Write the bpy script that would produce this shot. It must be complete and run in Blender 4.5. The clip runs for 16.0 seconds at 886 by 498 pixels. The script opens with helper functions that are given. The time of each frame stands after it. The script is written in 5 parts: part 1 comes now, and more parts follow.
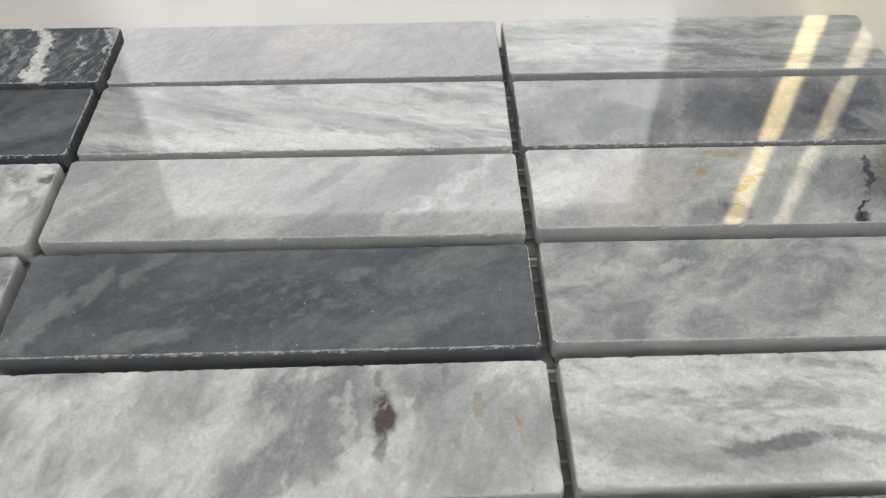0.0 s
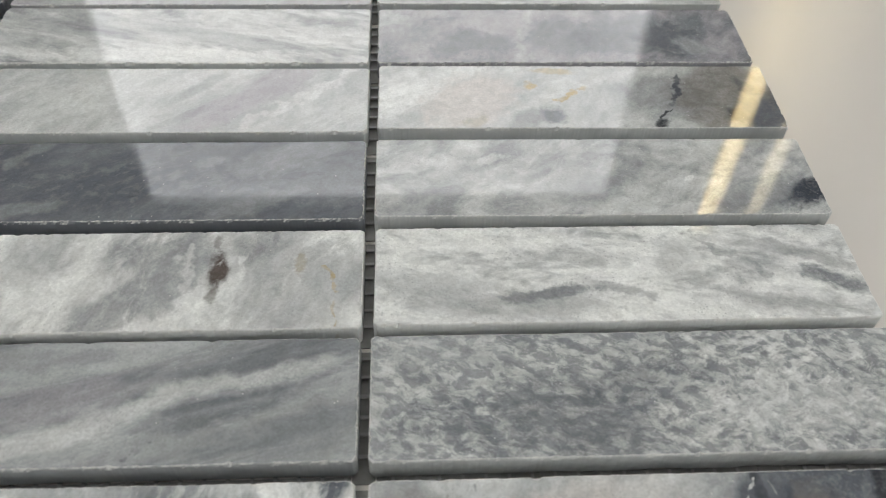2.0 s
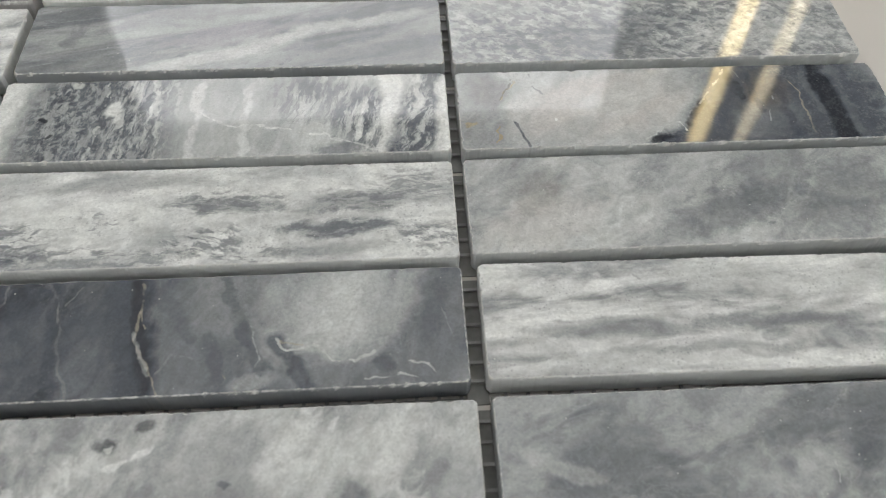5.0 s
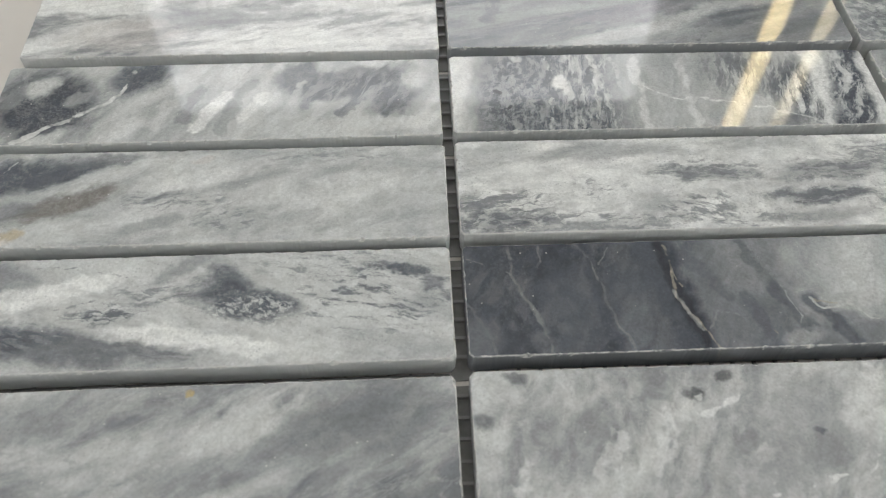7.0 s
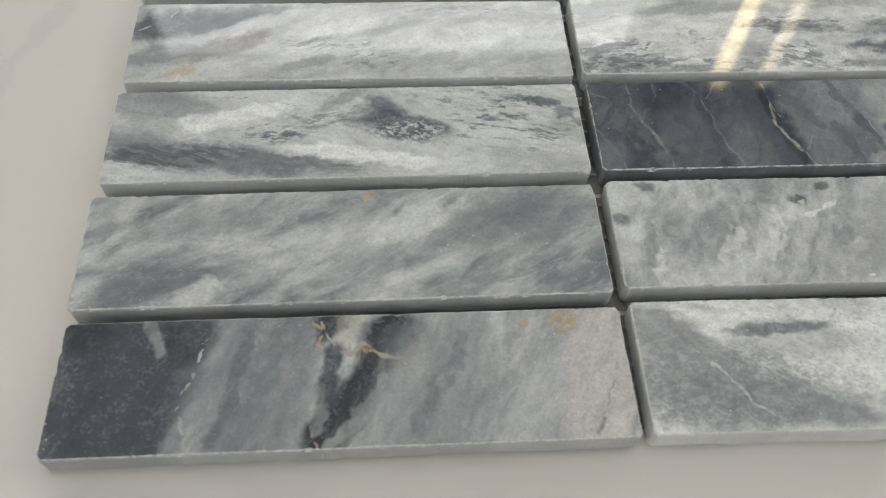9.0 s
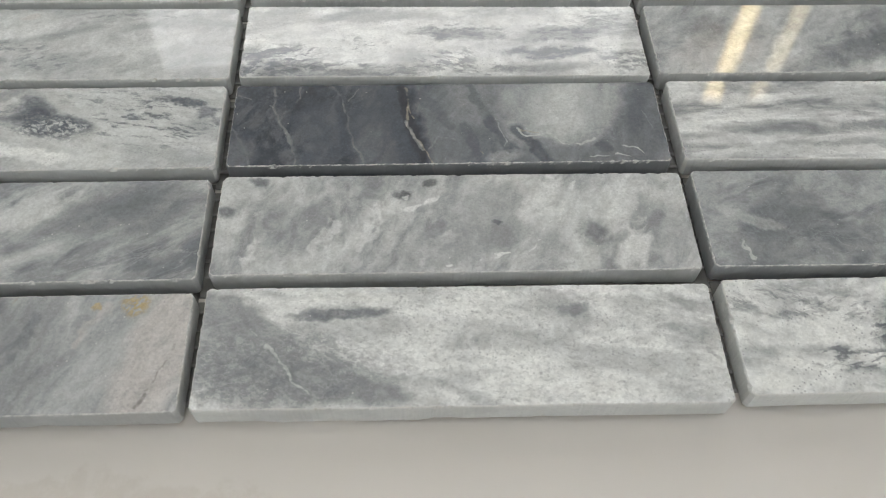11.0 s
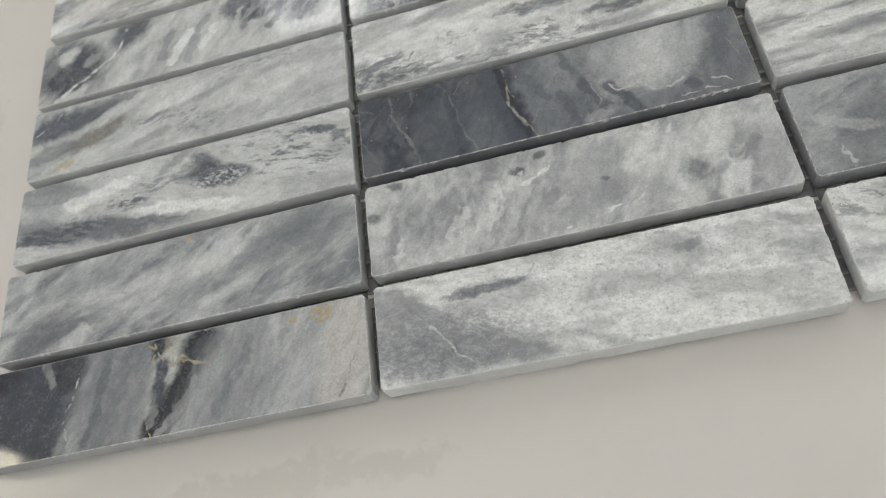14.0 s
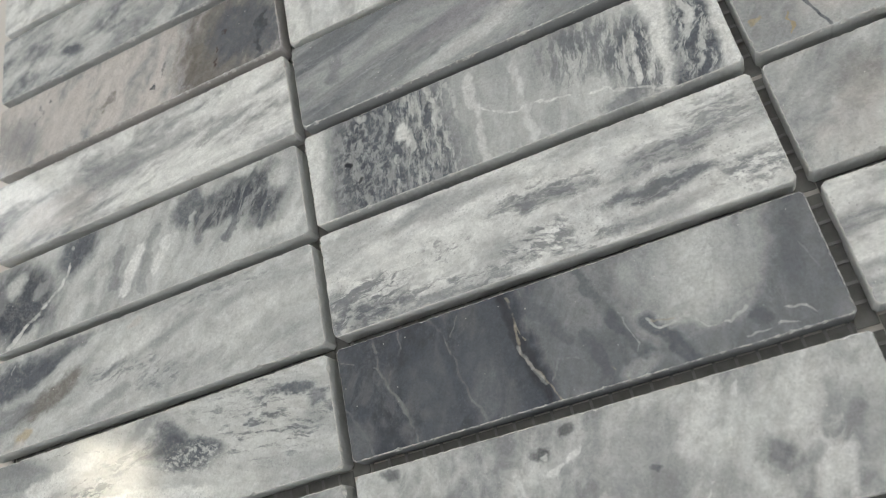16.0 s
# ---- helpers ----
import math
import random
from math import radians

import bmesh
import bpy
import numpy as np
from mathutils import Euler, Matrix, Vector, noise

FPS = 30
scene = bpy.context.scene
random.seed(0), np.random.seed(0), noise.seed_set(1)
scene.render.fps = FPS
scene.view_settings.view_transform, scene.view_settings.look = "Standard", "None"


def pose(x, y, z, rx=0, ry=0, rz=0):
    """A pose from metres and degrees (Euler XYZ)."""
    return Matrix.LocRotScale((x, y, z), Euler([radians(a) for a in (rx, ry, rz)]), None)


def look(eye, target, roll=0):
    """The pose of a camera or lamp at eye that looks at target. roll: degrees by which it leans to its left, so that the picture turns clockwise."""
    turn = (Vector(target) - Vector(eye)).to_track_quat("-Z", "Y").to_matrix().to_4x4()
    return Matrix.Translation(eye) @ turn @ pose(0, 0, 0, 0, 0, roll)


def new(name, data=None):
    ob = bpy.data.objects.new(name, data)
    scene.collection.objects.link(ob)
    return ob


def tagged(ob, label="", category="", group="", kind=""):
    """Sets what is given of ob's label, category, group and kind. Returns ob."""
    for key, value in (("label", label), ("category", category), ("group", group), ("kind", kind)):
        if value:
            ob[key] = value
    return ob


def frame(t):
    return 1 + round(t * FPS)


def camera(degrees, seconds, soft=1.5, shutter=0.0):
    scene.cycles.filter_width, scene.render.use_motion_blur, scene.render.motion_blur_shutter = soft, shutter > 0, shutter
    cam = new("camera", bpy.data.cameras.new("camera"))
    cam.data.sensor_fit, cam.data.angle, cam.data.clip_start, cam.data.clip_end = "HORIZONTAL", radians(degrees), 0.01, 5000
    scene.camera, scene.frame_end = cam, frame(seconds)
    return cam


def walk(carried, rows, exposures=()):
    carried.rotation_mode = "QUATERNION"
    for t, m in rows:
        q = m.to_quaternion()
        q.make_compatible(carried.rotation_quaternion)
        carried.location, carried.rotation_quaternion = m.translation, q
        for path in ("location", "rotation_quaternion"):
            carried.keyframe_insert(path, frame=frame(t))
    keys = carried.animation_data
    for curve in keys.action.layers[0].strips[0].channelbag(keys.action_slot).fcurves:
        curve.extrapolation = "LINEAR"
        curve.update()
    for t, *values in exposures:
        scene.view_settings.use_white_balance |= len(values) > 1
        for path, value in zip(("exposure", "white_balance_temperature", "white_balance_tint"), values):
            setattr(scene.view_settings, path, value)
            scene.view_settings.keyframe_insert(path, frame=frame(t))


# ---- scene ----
import functools

# A stacked marble mosaic sheet on a polished white floor, filmed from a hand's width above.
PATH = [
    (0, (0.18000, 0.11197, 0.12421), (0.18377, 0.21964, 0.00650), 0.12),
    (0.5, (0.19610, 0.10776, 0.12737), (0.20235, 0.21611, 0.00650), 1.38),
    (1, (0.20656, 0.10226, 0.12908), (0.21418, 0.21221, 0.00650), 2.06),
    (1.5, (0.20866, 0.09291, 0.13042), (0.21609, 0.20293, 0.00650), 1.94),
    (2, (0.20979, 0.07917, 0.12812), (0.21735, 0.18653, 0.00650), 2.23),
    (2.5, (0.21036, 0.06128, 0.13010), (0.21803, 0.16729, 0.00650), 2.27),
    (3, (0.21060, 0.04453, 0.12607), (0.21803, 0.14394, 0.00650), 2.41),
    (3.2, (0.20915, 0.03692, 0.12603), (0.21684, 0.13508, 0.00650), 2.54),
    (5.3, (0.17832, -0.00780, 0.13122), (0.18612, 0.08504, 0.00650), 1.57),
    (5.5, (0.16866, -0.00780, 0.13301), (0.17628, 0.08606, 0.00650), 1.41),
    (6, (0.14307, -0.00712, 0.13587), (0.14964, 0.08789, 0.00650), 0.92),
    (6.5, (0.11776, -0.00849, 0.13760), (0.12393, 0.08720, 0.00650), 0.97),
    (7, (0.09247, -0.01065, 0.13130), (0.09793, 0.08045, 0.00650), 1.13),
    (7.5, (0.06603, -0.01257, 0.12829), (0.07203, 0.07318, 0.00650), 1.43),
    (8, (0.05430, -0.02135, 0.12766), (0.06003, 0.06109, 0.00650), 1.21),
    (8.2, (0.05273, -0.02634, 0.12845), (0.05925, 0.05479, 0.00650), 1.87),
    (10.3, (0.10321, -0.05765, 0.13982), (0.11181, 0.02710, 0.00650), 4.09),
    (10.5, (0.11388, -0.05832, 0.14041), (0.12142, 0.02883, 0.00650), 3.38),
    (11, (0.14088, -0.05581, 0.14107), (0.14816, 0.03390, 0.00650), 2.82),
    (11.5, (0.16622, -0.05454, 0.14460), (0.17511, 0.03860, 0.00650), 3.00),
    (12, (0.18577, -0.05451, 0.14824), (0.19777, 0.04013, 0.00650), 3.70),
    (12.5, (0.19429, -0.05736, 0.15216), (0.20406, 0.03841, 0.00650), 0.87),
    (13, (0.16928, -0.05977, 0.15806), (0.16717, 0.03492, 0.00650), -7.77),
    (13.5, (0.15084, -0.05872, 0.16295), (0.13532, 0.03171, 0.00650), -18.26),
    (14, (0.14813, -0.05751, 0.16785), (0.11938, 0.03164, 0.00650), -28.40),
    (14.5, (0.16077, -0.04697, 0.17443), (0.11897, 0.04231, 0.00650), -37.39),
    (15, (0.17120, -0.02623, 0.17269), (0.12297, 0.05946, 0.00650), -43.27),
    (15.5, (0.17728, -0.00358, 0.16618), (0.12858, 0.07705, 0.00650), -46.33),
    (16, (0.17551, 0.02259, 0.15376), (0.13049, 0.09518, 0.00650), -48.41),
]
cam = camera(58.47, 16.0, soft=1.1)
walk(cam, [(t, look(eye, target, roll)) for t, eye, target, roll in PATH])
cam.data.dof.use_dof = True
cam.data.dof.focus_distance = 0.172
cam.data.dof.aperture_fstop = 26.0

# ---- light ----
scene.view_settings.exposure = 0.40
world = bpy.data.worlds.new("sky")
scene.world = world
world.use_nodes = True
sky = world.node_tree.nodes.new("ShaderNodeTexSky")
sky.sky_type, sky.sun_disc = "NISHITA", False
sky.sun_elevation, sky.sun_rotation = radians(35), radians(20)
world.node_tree.nodes["Background"].inputs["Strength"].default_value = 0.1
world.node_tree.links.new(sky.outputs["Color"], world.node_tree.nodes["Background"].inputs["Color"])
WINDOW_GLOW = 1.9      # the overcast sky behind the far windows
REAR_LIGHT = 1.2       # the added, unseen rear fill behind the camera, and the sky to the side
BLIND_GLOW = 6.5       # the sunlit sky behind the slatted blind
EAST_LIGHT = 3.4       # the brighter sky outside the east window
STRIP_GLOW = 6.0       # the warm light strips on the far wall

# ---- node helpers ----


class Net:
    """A small helper that adds and joins shader nodes."""

    def __init__(self, tree):
        self.tree = tree

    def add(self, kind, ins=(), **props):
        node = self.tree.nodes.new(kind)
        for key, value in props.items():
            setattr(node, key, value)
        for key, value in dict(ins).items():
            self.put(node.inputs[key], value)
        return node

    def put(self, socket, value):
        if isinstance(value, bpy.types.NodeSocket):
            self.tree.links.new(value, socket)
        elif value is not None:
            socket.default_value = value

    def math(self, op, a, b=None, c=None):
        node = self.add("ShaderNodeMath", operation=op)
        for socket, value in zip(node.inputs, (a, b, c)):
            self.put(socket, value)
        return node.outputs[0]

    def vmath(self, op, a, b=None, out="Vector"):
        node = self.add("ShaderNodeVectorMath", operation=op)
        for socket, value in zip(node.inputs, (a, b)):
            self.put(socket, value)
        return node.outputs[out]

    def scale(self, v, s):
        node = self.add("ShaderNodeVectorMath", operation="SCALE")
        self.put(node.inputs[0], v)
        self.put(node.inputs["Scale"], s)
        return node.outputs[0]

    def noise(self, v, scale, detail=4.0, rough=0.55, warp=0.0, out="Fac"):
        return self.add("ShaderNodeTexNoise", {"Vector": v, "Scale": scale, "Detail": detail, "Roughness": rough, "Distortion": warp}).outputs[out]

    def ramp(self, v, lo, hi, to_lo=0.0, to_hi=1.0):
        return self.add("ShaderNodeMapRange", {"Value": v, "From Min": lo, "From Max": hi, "To Min": to_lo, "To Max": to_hi},
                        interpolation_type="SMOOTHSTEP").outputs[0]

    def mix(self, fac, a, b):
        node = self.add("ShaderNodeMix", data_type="RGBA")
        for socket, value in zip((node.inputs[0], node.inputs[6], node.inputs[7]), (fac, a, b)):
            self.put(socket, (*value, 1.0) if isinstance(value, tuple) and len(value) == 3 else value)
        return node.outputs[2]


def material(name):
    mat = bpy.data.materials.new(name)
    mat.use_nodes = True
    net = Net(mat.node_tree)
    return mat, net, mat.node_tree.nodes["Principled BSDF"]


def patch_mask(net, place, x, y, turn, rx, ry, rough, ragged, amount=1.0):
    """A clouded patch: an ellipse with a ragged edge; places are in millimetres from the tile's middle."""
    away = net.vmath("SUBTRACT", place, (x, y, 0.0))
    if turn:
        away = net.add("ShaderNodeVectorRotate", {"Vector": away, "Angle": radians(-turn)}, rotation_type="Z_AXIS").outputs[0]
    far = net.vmath("LENGTH", net.vmath("MULTIPLY", away, (1.0 / rx, 1.0 / ry, 0.0)), out="Value")
    return net.ramp(net.math("MULTIPLY_ADD", rough, ragged, far), 1.2, 0.52, 0.0, amount)


def vein_mask(net, place, x1, y1, x2, y2, width, rough, ragged, amount=1.0):
    """A vein: a strip along a line between two places."""
    dx, dy = x2 - x1, y2 - y1
    square = max(dx * dx + dy * dy, 1e-6)
    from_a = net.vmath("SUBTRACT", place, (x1, y1, 0.0))
    h = net.math("MAXIMUM", net.math("MINIMUM", net.vmath("DOT_PRODUCT", from_a, (dx / square, dy / square, 0.0), "Value"), 1.0), 0.0)
    far = net.vmath("LENGTH", net.vmath("SUBTRACT", from_a, net.scale((dx, dy, 0.0), h)), out="Value")
    far = net.math("MULTIPLY_ADD", far, 1.0 / width, net.math("MULTIPLY", rough, ragged))
    return net.ramp(far, 0.72, 0.32, 0.0, amount)


# stone colours
WHITE, PALE, LIGHT = (0.785, 0.80, 0.785), (0.60, 0.62, 0.612), (0.415, 0.433, 0.437)
MID, GREY, SLATE = (0.285, 0.297, 0.308), (0.185, 0.198, 0.216), (0.108, 0.121, 0.143)
DARK, BLACK = (0.062, 0.071, 0.09), (0.030, 0.034, 0.043)
LILAC, ROSE, SAND = (0.39, 0.38, 0.405), (0.57, 0.545, 0.525), (0.40, 0.37, 0.31)
GOLD, BROWN, UMBER = (0.46, 0.37, 0.21), (0.055, 0.032, 0.028), (0.17, 0.155, 0.14)


def patch(x, y, rx, ry, turn, colour, amount=0.8, ragged=1.2):
    return ("patch", x, y, rx, ry, turn, colour, amount, ragged)


def vein(x1, y1, x2, y2, width, colour, amount=0.8, ragged=1.0, bend=1.0):
    return ("vein", x1, y1, x2, y2, width, colour, amount, ragged, bend)


def fleck(x, y, rx, ry, turn, colour, amount=0.8, size=3.0, stretch=2.5, cover=0.5, ragged=0.8):
    """A ragged field of small islands: size and stretch: theirs (mm); cover: the share that they take; turn: the way of the islands."""
    return ("fleck", x, y, rx, ry, turn, colour, amount, size, stretch, cover, ragged)


def line(colour, amount, width, *points, bend=0.35, ragged=0.8):
    """A thin vein through several points."""
    return tuple(vein(*a, *b, width, colour, amount, ragged, bend) for a, b in zip(points, points[1:]))


def marble(seed, light, dark, share=0.5, turn=20, stretch=2.5, size=12, soft=0.22, pits=0.22, fine=0.5, honed=0.0, marks=()):
    """Polished marble. light and dark: its two colours; share: how much is dark; turn, stretch, size: the way, length and size (mm) of its
    clouds; soft: how gently the two meet; pits: dark pores; honed: how much duller than full polish it is; fine: the strength of the small grain; marks: its own patches and veins, in mm."""
    mat, net, bsdf = material("marble")
    place = net.add("ShaderNodeTexCoord").outputs["Object"]
    mm = net.scale(place, 1000.0)
    moved = net.vmath("ADD", mm, (seed * 137.0, seed * 71.0, seed * 29.0))
    turned = net.add("ShaderNodeVectorRotate", {"Vector": moved, "Angle": radians(-turn)}, rotation_type="Z_AXIS").outputs[0]
    long = net.vmath("MULTIPLY", turned, (1.0 / stretch, 1.0, 0.6))
    drift = net.scale(net.vmath("SUBTRACT", net.noise(long, 0.05, 3, 0.6, out="Color"), (0.5, 0.5, 0.5)), 12.0)
    long2 = net.vmath("ADD", long, drift)
    short = net.vmath("ADD", net.vmath("MULTIPLY", turned, (1.0 / stretch ** 0.45, 1.0, 0.8)), drift)
    clouds = net.noise(long2, 1.0 / size, 4, 0.52, 0.35)
    strands = net.noise(short, 2.6 / size, 5, 0.56, 0.3)
    grain = net.noise(moved, 1.6, 4, 0.6)
    f = net.math("MULTIPLY_ADD", net.math("SUBTRACT", strands, 0.5), fine * 0.85, clouds)
    f = net.math("MULTIPLY_ADD", net.math("SUBTRACT", grain, 0.5), fine * 0.20, f)
    edge = 0.5 + (0.5 - share) * 0.5
    tone = net.ramp(f, edge - soft * 0.65, edge + soft * 0.65)
    colour = net.mix(tone, light, dark)
    # thin pale threads along the clouds
    ridge = net.math("ABSOLUTE", net.math("SUBTRACT", net.noise(long2, 1.3 / size, 5, 0.6, 0.3), 0.5))
    thread = net.ramp(ridge, 0.02, 0.0, 0.0, 0.16)
    colour = net.mix(thread, colour, tuple(min(0.66, 1.35 * v + 0.03) for v in light))
    # its own marks
    flat = net.vmath("MULTIPLY", mm, (1.0, 1.0, 0.0))
    wander = net.vmath("SUBTRACT", net.noise(moved, 0.09, 4, 0.62, out="Color"), (0.5, 0.5, 0.5))
    shaky = net.vmath("SUBTRACT", net.noise(moved, 0.55, 3, 0.6, out="Color"), (0.5, 0.5, 0.5))
    jitter = net.vmath("SUBTRACT", net.noise(moved, 0.22, 2, 0.5, out="Color"), (0.5, 0.5, 0.5))
    fade = net.ramp(net.noise(moved, 0.16, 3, 0.6), 0.36, 0.54, 0.45, 1.0)

    @functools.cache
    def bend_by(much):
        return net.vmath("ADD", net.vmath("ADD", flat, net.scale(wander, 6.0 * much)), net.scale(shaky, 1.6 * much))

    @functools.cache
    def wind_by(much):
        shift = net.vmath("ADD", net.scale(wander, 7.0 * much), net.scale(shaky, 1.8 * much))
        return net.vmath("ADD", net.vmath("ADD", flat, shift), net.scale(jitter, 7.0 * much))

    ragged_noise = net.math("SUBTRACT", net.math("MULTIPLY_ADD", strands, 0.8, net.math("MULTIPLY", grain, 0.2)), 0.5)
    mottle = net.ramp(net.math("MULTIPLY_ADD", grain, 0.5, net.math("MULTIPLY", net.noise(moved, 0.35, 5, 0.66, 0.8), 0.5)), 0.36, 0.58, 0.82, 1.10)
    for mark in marks:
        if mark[0] == "fleck":
            _, x, y, rx, ry, a, shade, amount, grit, pull, cover, ragged = mark
            way = net.add("ShaderNodeVectorRotate", {"Vector": net.vmath("ADD", moved, net.scale(wander, 4.0)), "Angle": radians(-a)}, rotation_type="Z_AXIS").outputs[0]
            isles = net.noise(net.vmath("MULTIPLY", way, (1.0 / pull, 1.0, 0.7)), 1.0 / grit, 6, 0.64, 0.4)
            here = patch_mask(net, bend_by(1.0), x, y, 0, rx, ry, ragged_noise, ragged * 1.8, amount)
            level = 0.5 + (0.5 - cover) * 0.42
            mask = net.math("MULTIPLY", net.ramp(isles, level - 0.075, level + 0.075), here)
            colour = net.mix(mask, colour, shade)
            continue
        if mark[0] == "patch":
            _, x, y, rx, ry, a, shade, amount, ragged = mark
            mask = patch_mask(net, bend_by(1.0), x, y, a, rx, ry, ragged_noise, ragged * 1.8, amount)
        else:
            _, x1, y1, x2, y2, width, shade, amount, ragged, bend = mark
            mask = vein_mask(net, wind_by(bend), x1, y1, x2, y2, width * (0.62 if width < 1.7 else 0.9), ragged_noise, ragged * (3.0 if width < 1.7 else 1.6), amount)
        broken = mottle if mark[0] == "patch" or width > 2.4 else fade
        colour = net.mix(net.math("MULTIPLY", mask, broken), colour, shade)
    # the small grain goes through everything
    colour = net.scale(colour, net.ramp(net.noise(short, 0.42, 5, 0.58, 0.5), 0.30, 0.70, 0.90, 1.10))
    colour = net.scale(colour, net.ramp(grain, 0.25, 0.75, 0.94, 1.06))
    # crystals glint pale, pores show dark
    crystal = net.add("ShaderNodeTexVoronoi", {"Vector": moved, "Scale": 2.4}, feature="F1").outputs["Color"]
    colour = net.scale(colour, net.ramp(net.add("ShaderNodeSeparateXYZ", {"Vector": crystal}).outputs["X"], 0.0, 1.0, 0.94, 1.06))
    speck = net.add("ShaderNodeTexVoronoi", {"Vector": moved, "Scale": 1.1}, feature="F1")
    sparse = net.noise(moved, 0.13, 2, 0.5)
    if pits:
        pore = net.math("MULTIPLY", net.ramp(speck.outputs["Distance"], 0.30, 0.12), net.ramp(sparse, 0.42, 0.62, 0.0, pits))
        colour = net.mix(pore, colour, GREY)
    tiny = net.add("ShaderNodeTexVoronoi", {"Vector": moved, "Scale": 0.55}, feature="F1")
    dust = net.math("MULTIPLY", net.ramp(tiny.outputs["Distance"], 0.10, 0.05), net.ramp(net.noise(moved, 0.4, 1, 0.5), 0.54, 0.62, 0.0, 0.8))
    colour = net.mix(dust, colour, (0.72, 0.72, 0.70))
    # polished faces, sawn and paler edges
    up = net.add("ShaderNodeSeparateXYZ", {"Vector": net.add("ShaderNodeNewGeometry").outputs["True Normal"]}).outputs["Z"]
    polished = net.ramp(up, 0.80, 0.97)
    arris = net.math("MULTIPLY", net.ramp(up, 0.12, 0.35), net.math("SUBTRACT", 1.0, polished))
    sawn = tuple(0.65 * p + 0.35 * q for p, q in zip(light, dark))
    colour = net.mix(net.math("MULTIPLY", net.math("SUBTRACT", 1.0, polished), 0.72), colour, sawn)
    # arrises whitened in patches: pale chips plus the edge highlight, both as colour
    colour = net.mix(net.math("MULTIPLY", arris, net.ramp(net.noise(moved, 0.9, 3, 0.6), 0.40, 0.58, 0.12, 0.95)), colour, (0.66, 0.66, 0.64))
    net.put(bsdf.inputs["Base Color"], colour)
    smear = net.noise(moved, 0.12, 5, 0.6)
    gloss = net.ramp(smear, 0.3, 0.75, 0.03 + honed, 0.05 + honed)
    net.put(bsdf.inputs["Roughness"], net.math("ADD", net.math("MULTIPLY", net.math("SUBTRACT", 1.0, polished), 0.55), gloss))
    bsdf.inputs["IOR"].default_value = 1.52
    bsdf.inputs["Subsurface Weight"].default_value = 0.4
    bsdf.inputs["Subsurface Radius"].default_value = (1.0, 1.0, 0.95)
    bsdf.inputs["Subsurface Scale"].default_value = 0.0012
    relief = net.math("MULTIPLY_ADD", grain, 0.06, net.math("MULTIPLY", net.noise(moved, 0.09, 2, 0.5), 1.0))
    rough_relief = net.math("MULTIPLY", net.math("SUBTRACT", 1.0, polished), 6.0)
    bump = net.add("ShaderNodeBump", {"Height": net.math("MULTIPLY", relief, net.math("ADD", 0.6, rough_relief)), "Strength": 0.25, "Distance": 0.00006})
    net.put(bsdf.inputs["Normal"], bump.outputs[0])
    return mat


def plain(name, colour, rough=0.6, grain=0.06, scale=6.0, emit=0.0, bump=0.0):
    """Paint or plastic with a faint unevenness."""
    mat, net, bsdf = material(name)
    place = net.add("ShaderNodeTexCoord").outputs["Object"]
    n = net.noise(place, scale, 5, 0.6)
    tint = net.ramp(n, 0.2, 0.8, 1.0 - grain, 1.0 + grain)
    net.put(bsdf.inputs["Base Color"], net.scale(colour, tint))
    bsdf.inputs["Roughness"].default_value = rough
    if emit:
        net.put(bsdf.inputs["Emission Color"], (*colour, 1.0))
        bsdf.inputs["Emission Strength"].default_value = emit
    if bump:
        node = net.add("ShaderNodeBump", {"Height": net.noise(place, scale * 30, 4, 0.6), "Strength": bump, "Distance": 0.002})
        net.put(bsdf.inputs["Normal"], node.outputs[0])
    return mat


def polished_floor():
    """White polished porcelain with a few faint grey and buff veins."""
    mat, net, bsdf = material("white_porcelain")
    place = net.add("ShaderNodeTexCoord").outputs["Object"]
    mm = net.scale(place, 1000.0)
    bent = net.vmath("ADD", mm, net.scale(net.vmath("SUBTRACT", net.noise(mm, 0.010, 5, 0.6, out="Color"), (0.5, 0.5, 0.5)), 60.0))
    cloud = net.noise(mm, 0.004, 1, 0.4)
    colour = net.mix(net.ramp(cloud, 0.35, 0.7), (0.675, 0.645, 0.605), (0.655, 0.63, 0.60))
    rough_noise = net.math("SUBTRACT", net.noise(mm, 0.35, 5, 0.7), 0.5)
    for a, b, width, shade, amount in FLOOR_VEINS:
        strip = vein_mask(net, bent, a[0], a[1], b[0], b[1], width, rough_noise, 1.3, amount)
        colour = net.mix(strip, colour, shade)
    dirt = net.add("ShaderNodeTexVoronoi", {"Vector": mm, "Scale": 0.05}, feature="F1")
    spot = net.ramp(dirt.outputs["Distance"], 0.035, 0.02, 0.0, 0.55)
    colour = net.mix(spot, colour, (0.30, 0.28, 0.24))
    net.put(bsdf.inputs["Base Color"], colour)
    net.put(bsdf.inputs["Roughness"], net.ramp(net.noise(mm, 0.03, 4, 0.6), 0.3, 0.7, 0.17, 0.22))
    bsdf.inputs["IOR"].default_value = 1.5
    return mat


FLOOR_VEINS = (
    ((-60, 30, 0), (-20, 120, 0), 5.0, (0.52, 0.51, 0.50), 0.28),
    ((-90, 180, 0), (-30, 330, 0), 5.0, (0.50, 0.50, 0.50), 0.28),
    ((40, -22, 0), (110, -14, 0), 7.0, (0.50, 0.46, 0.40), 0.28),
    ((90, 316, 0), (150, 360, 0), 9.0, (0.48, 0.49, 0.50), 0.28),
    ((-300, -200, 0), (-120, 60, 0), 6.0, (0.55, 0.54, 0.53), 0.28),
    ((330, 420, 0), (600, 250, 0), 8.0, (0.55, 0.54, 0.53), 0.28),
)

# ---- mesh helpers ----


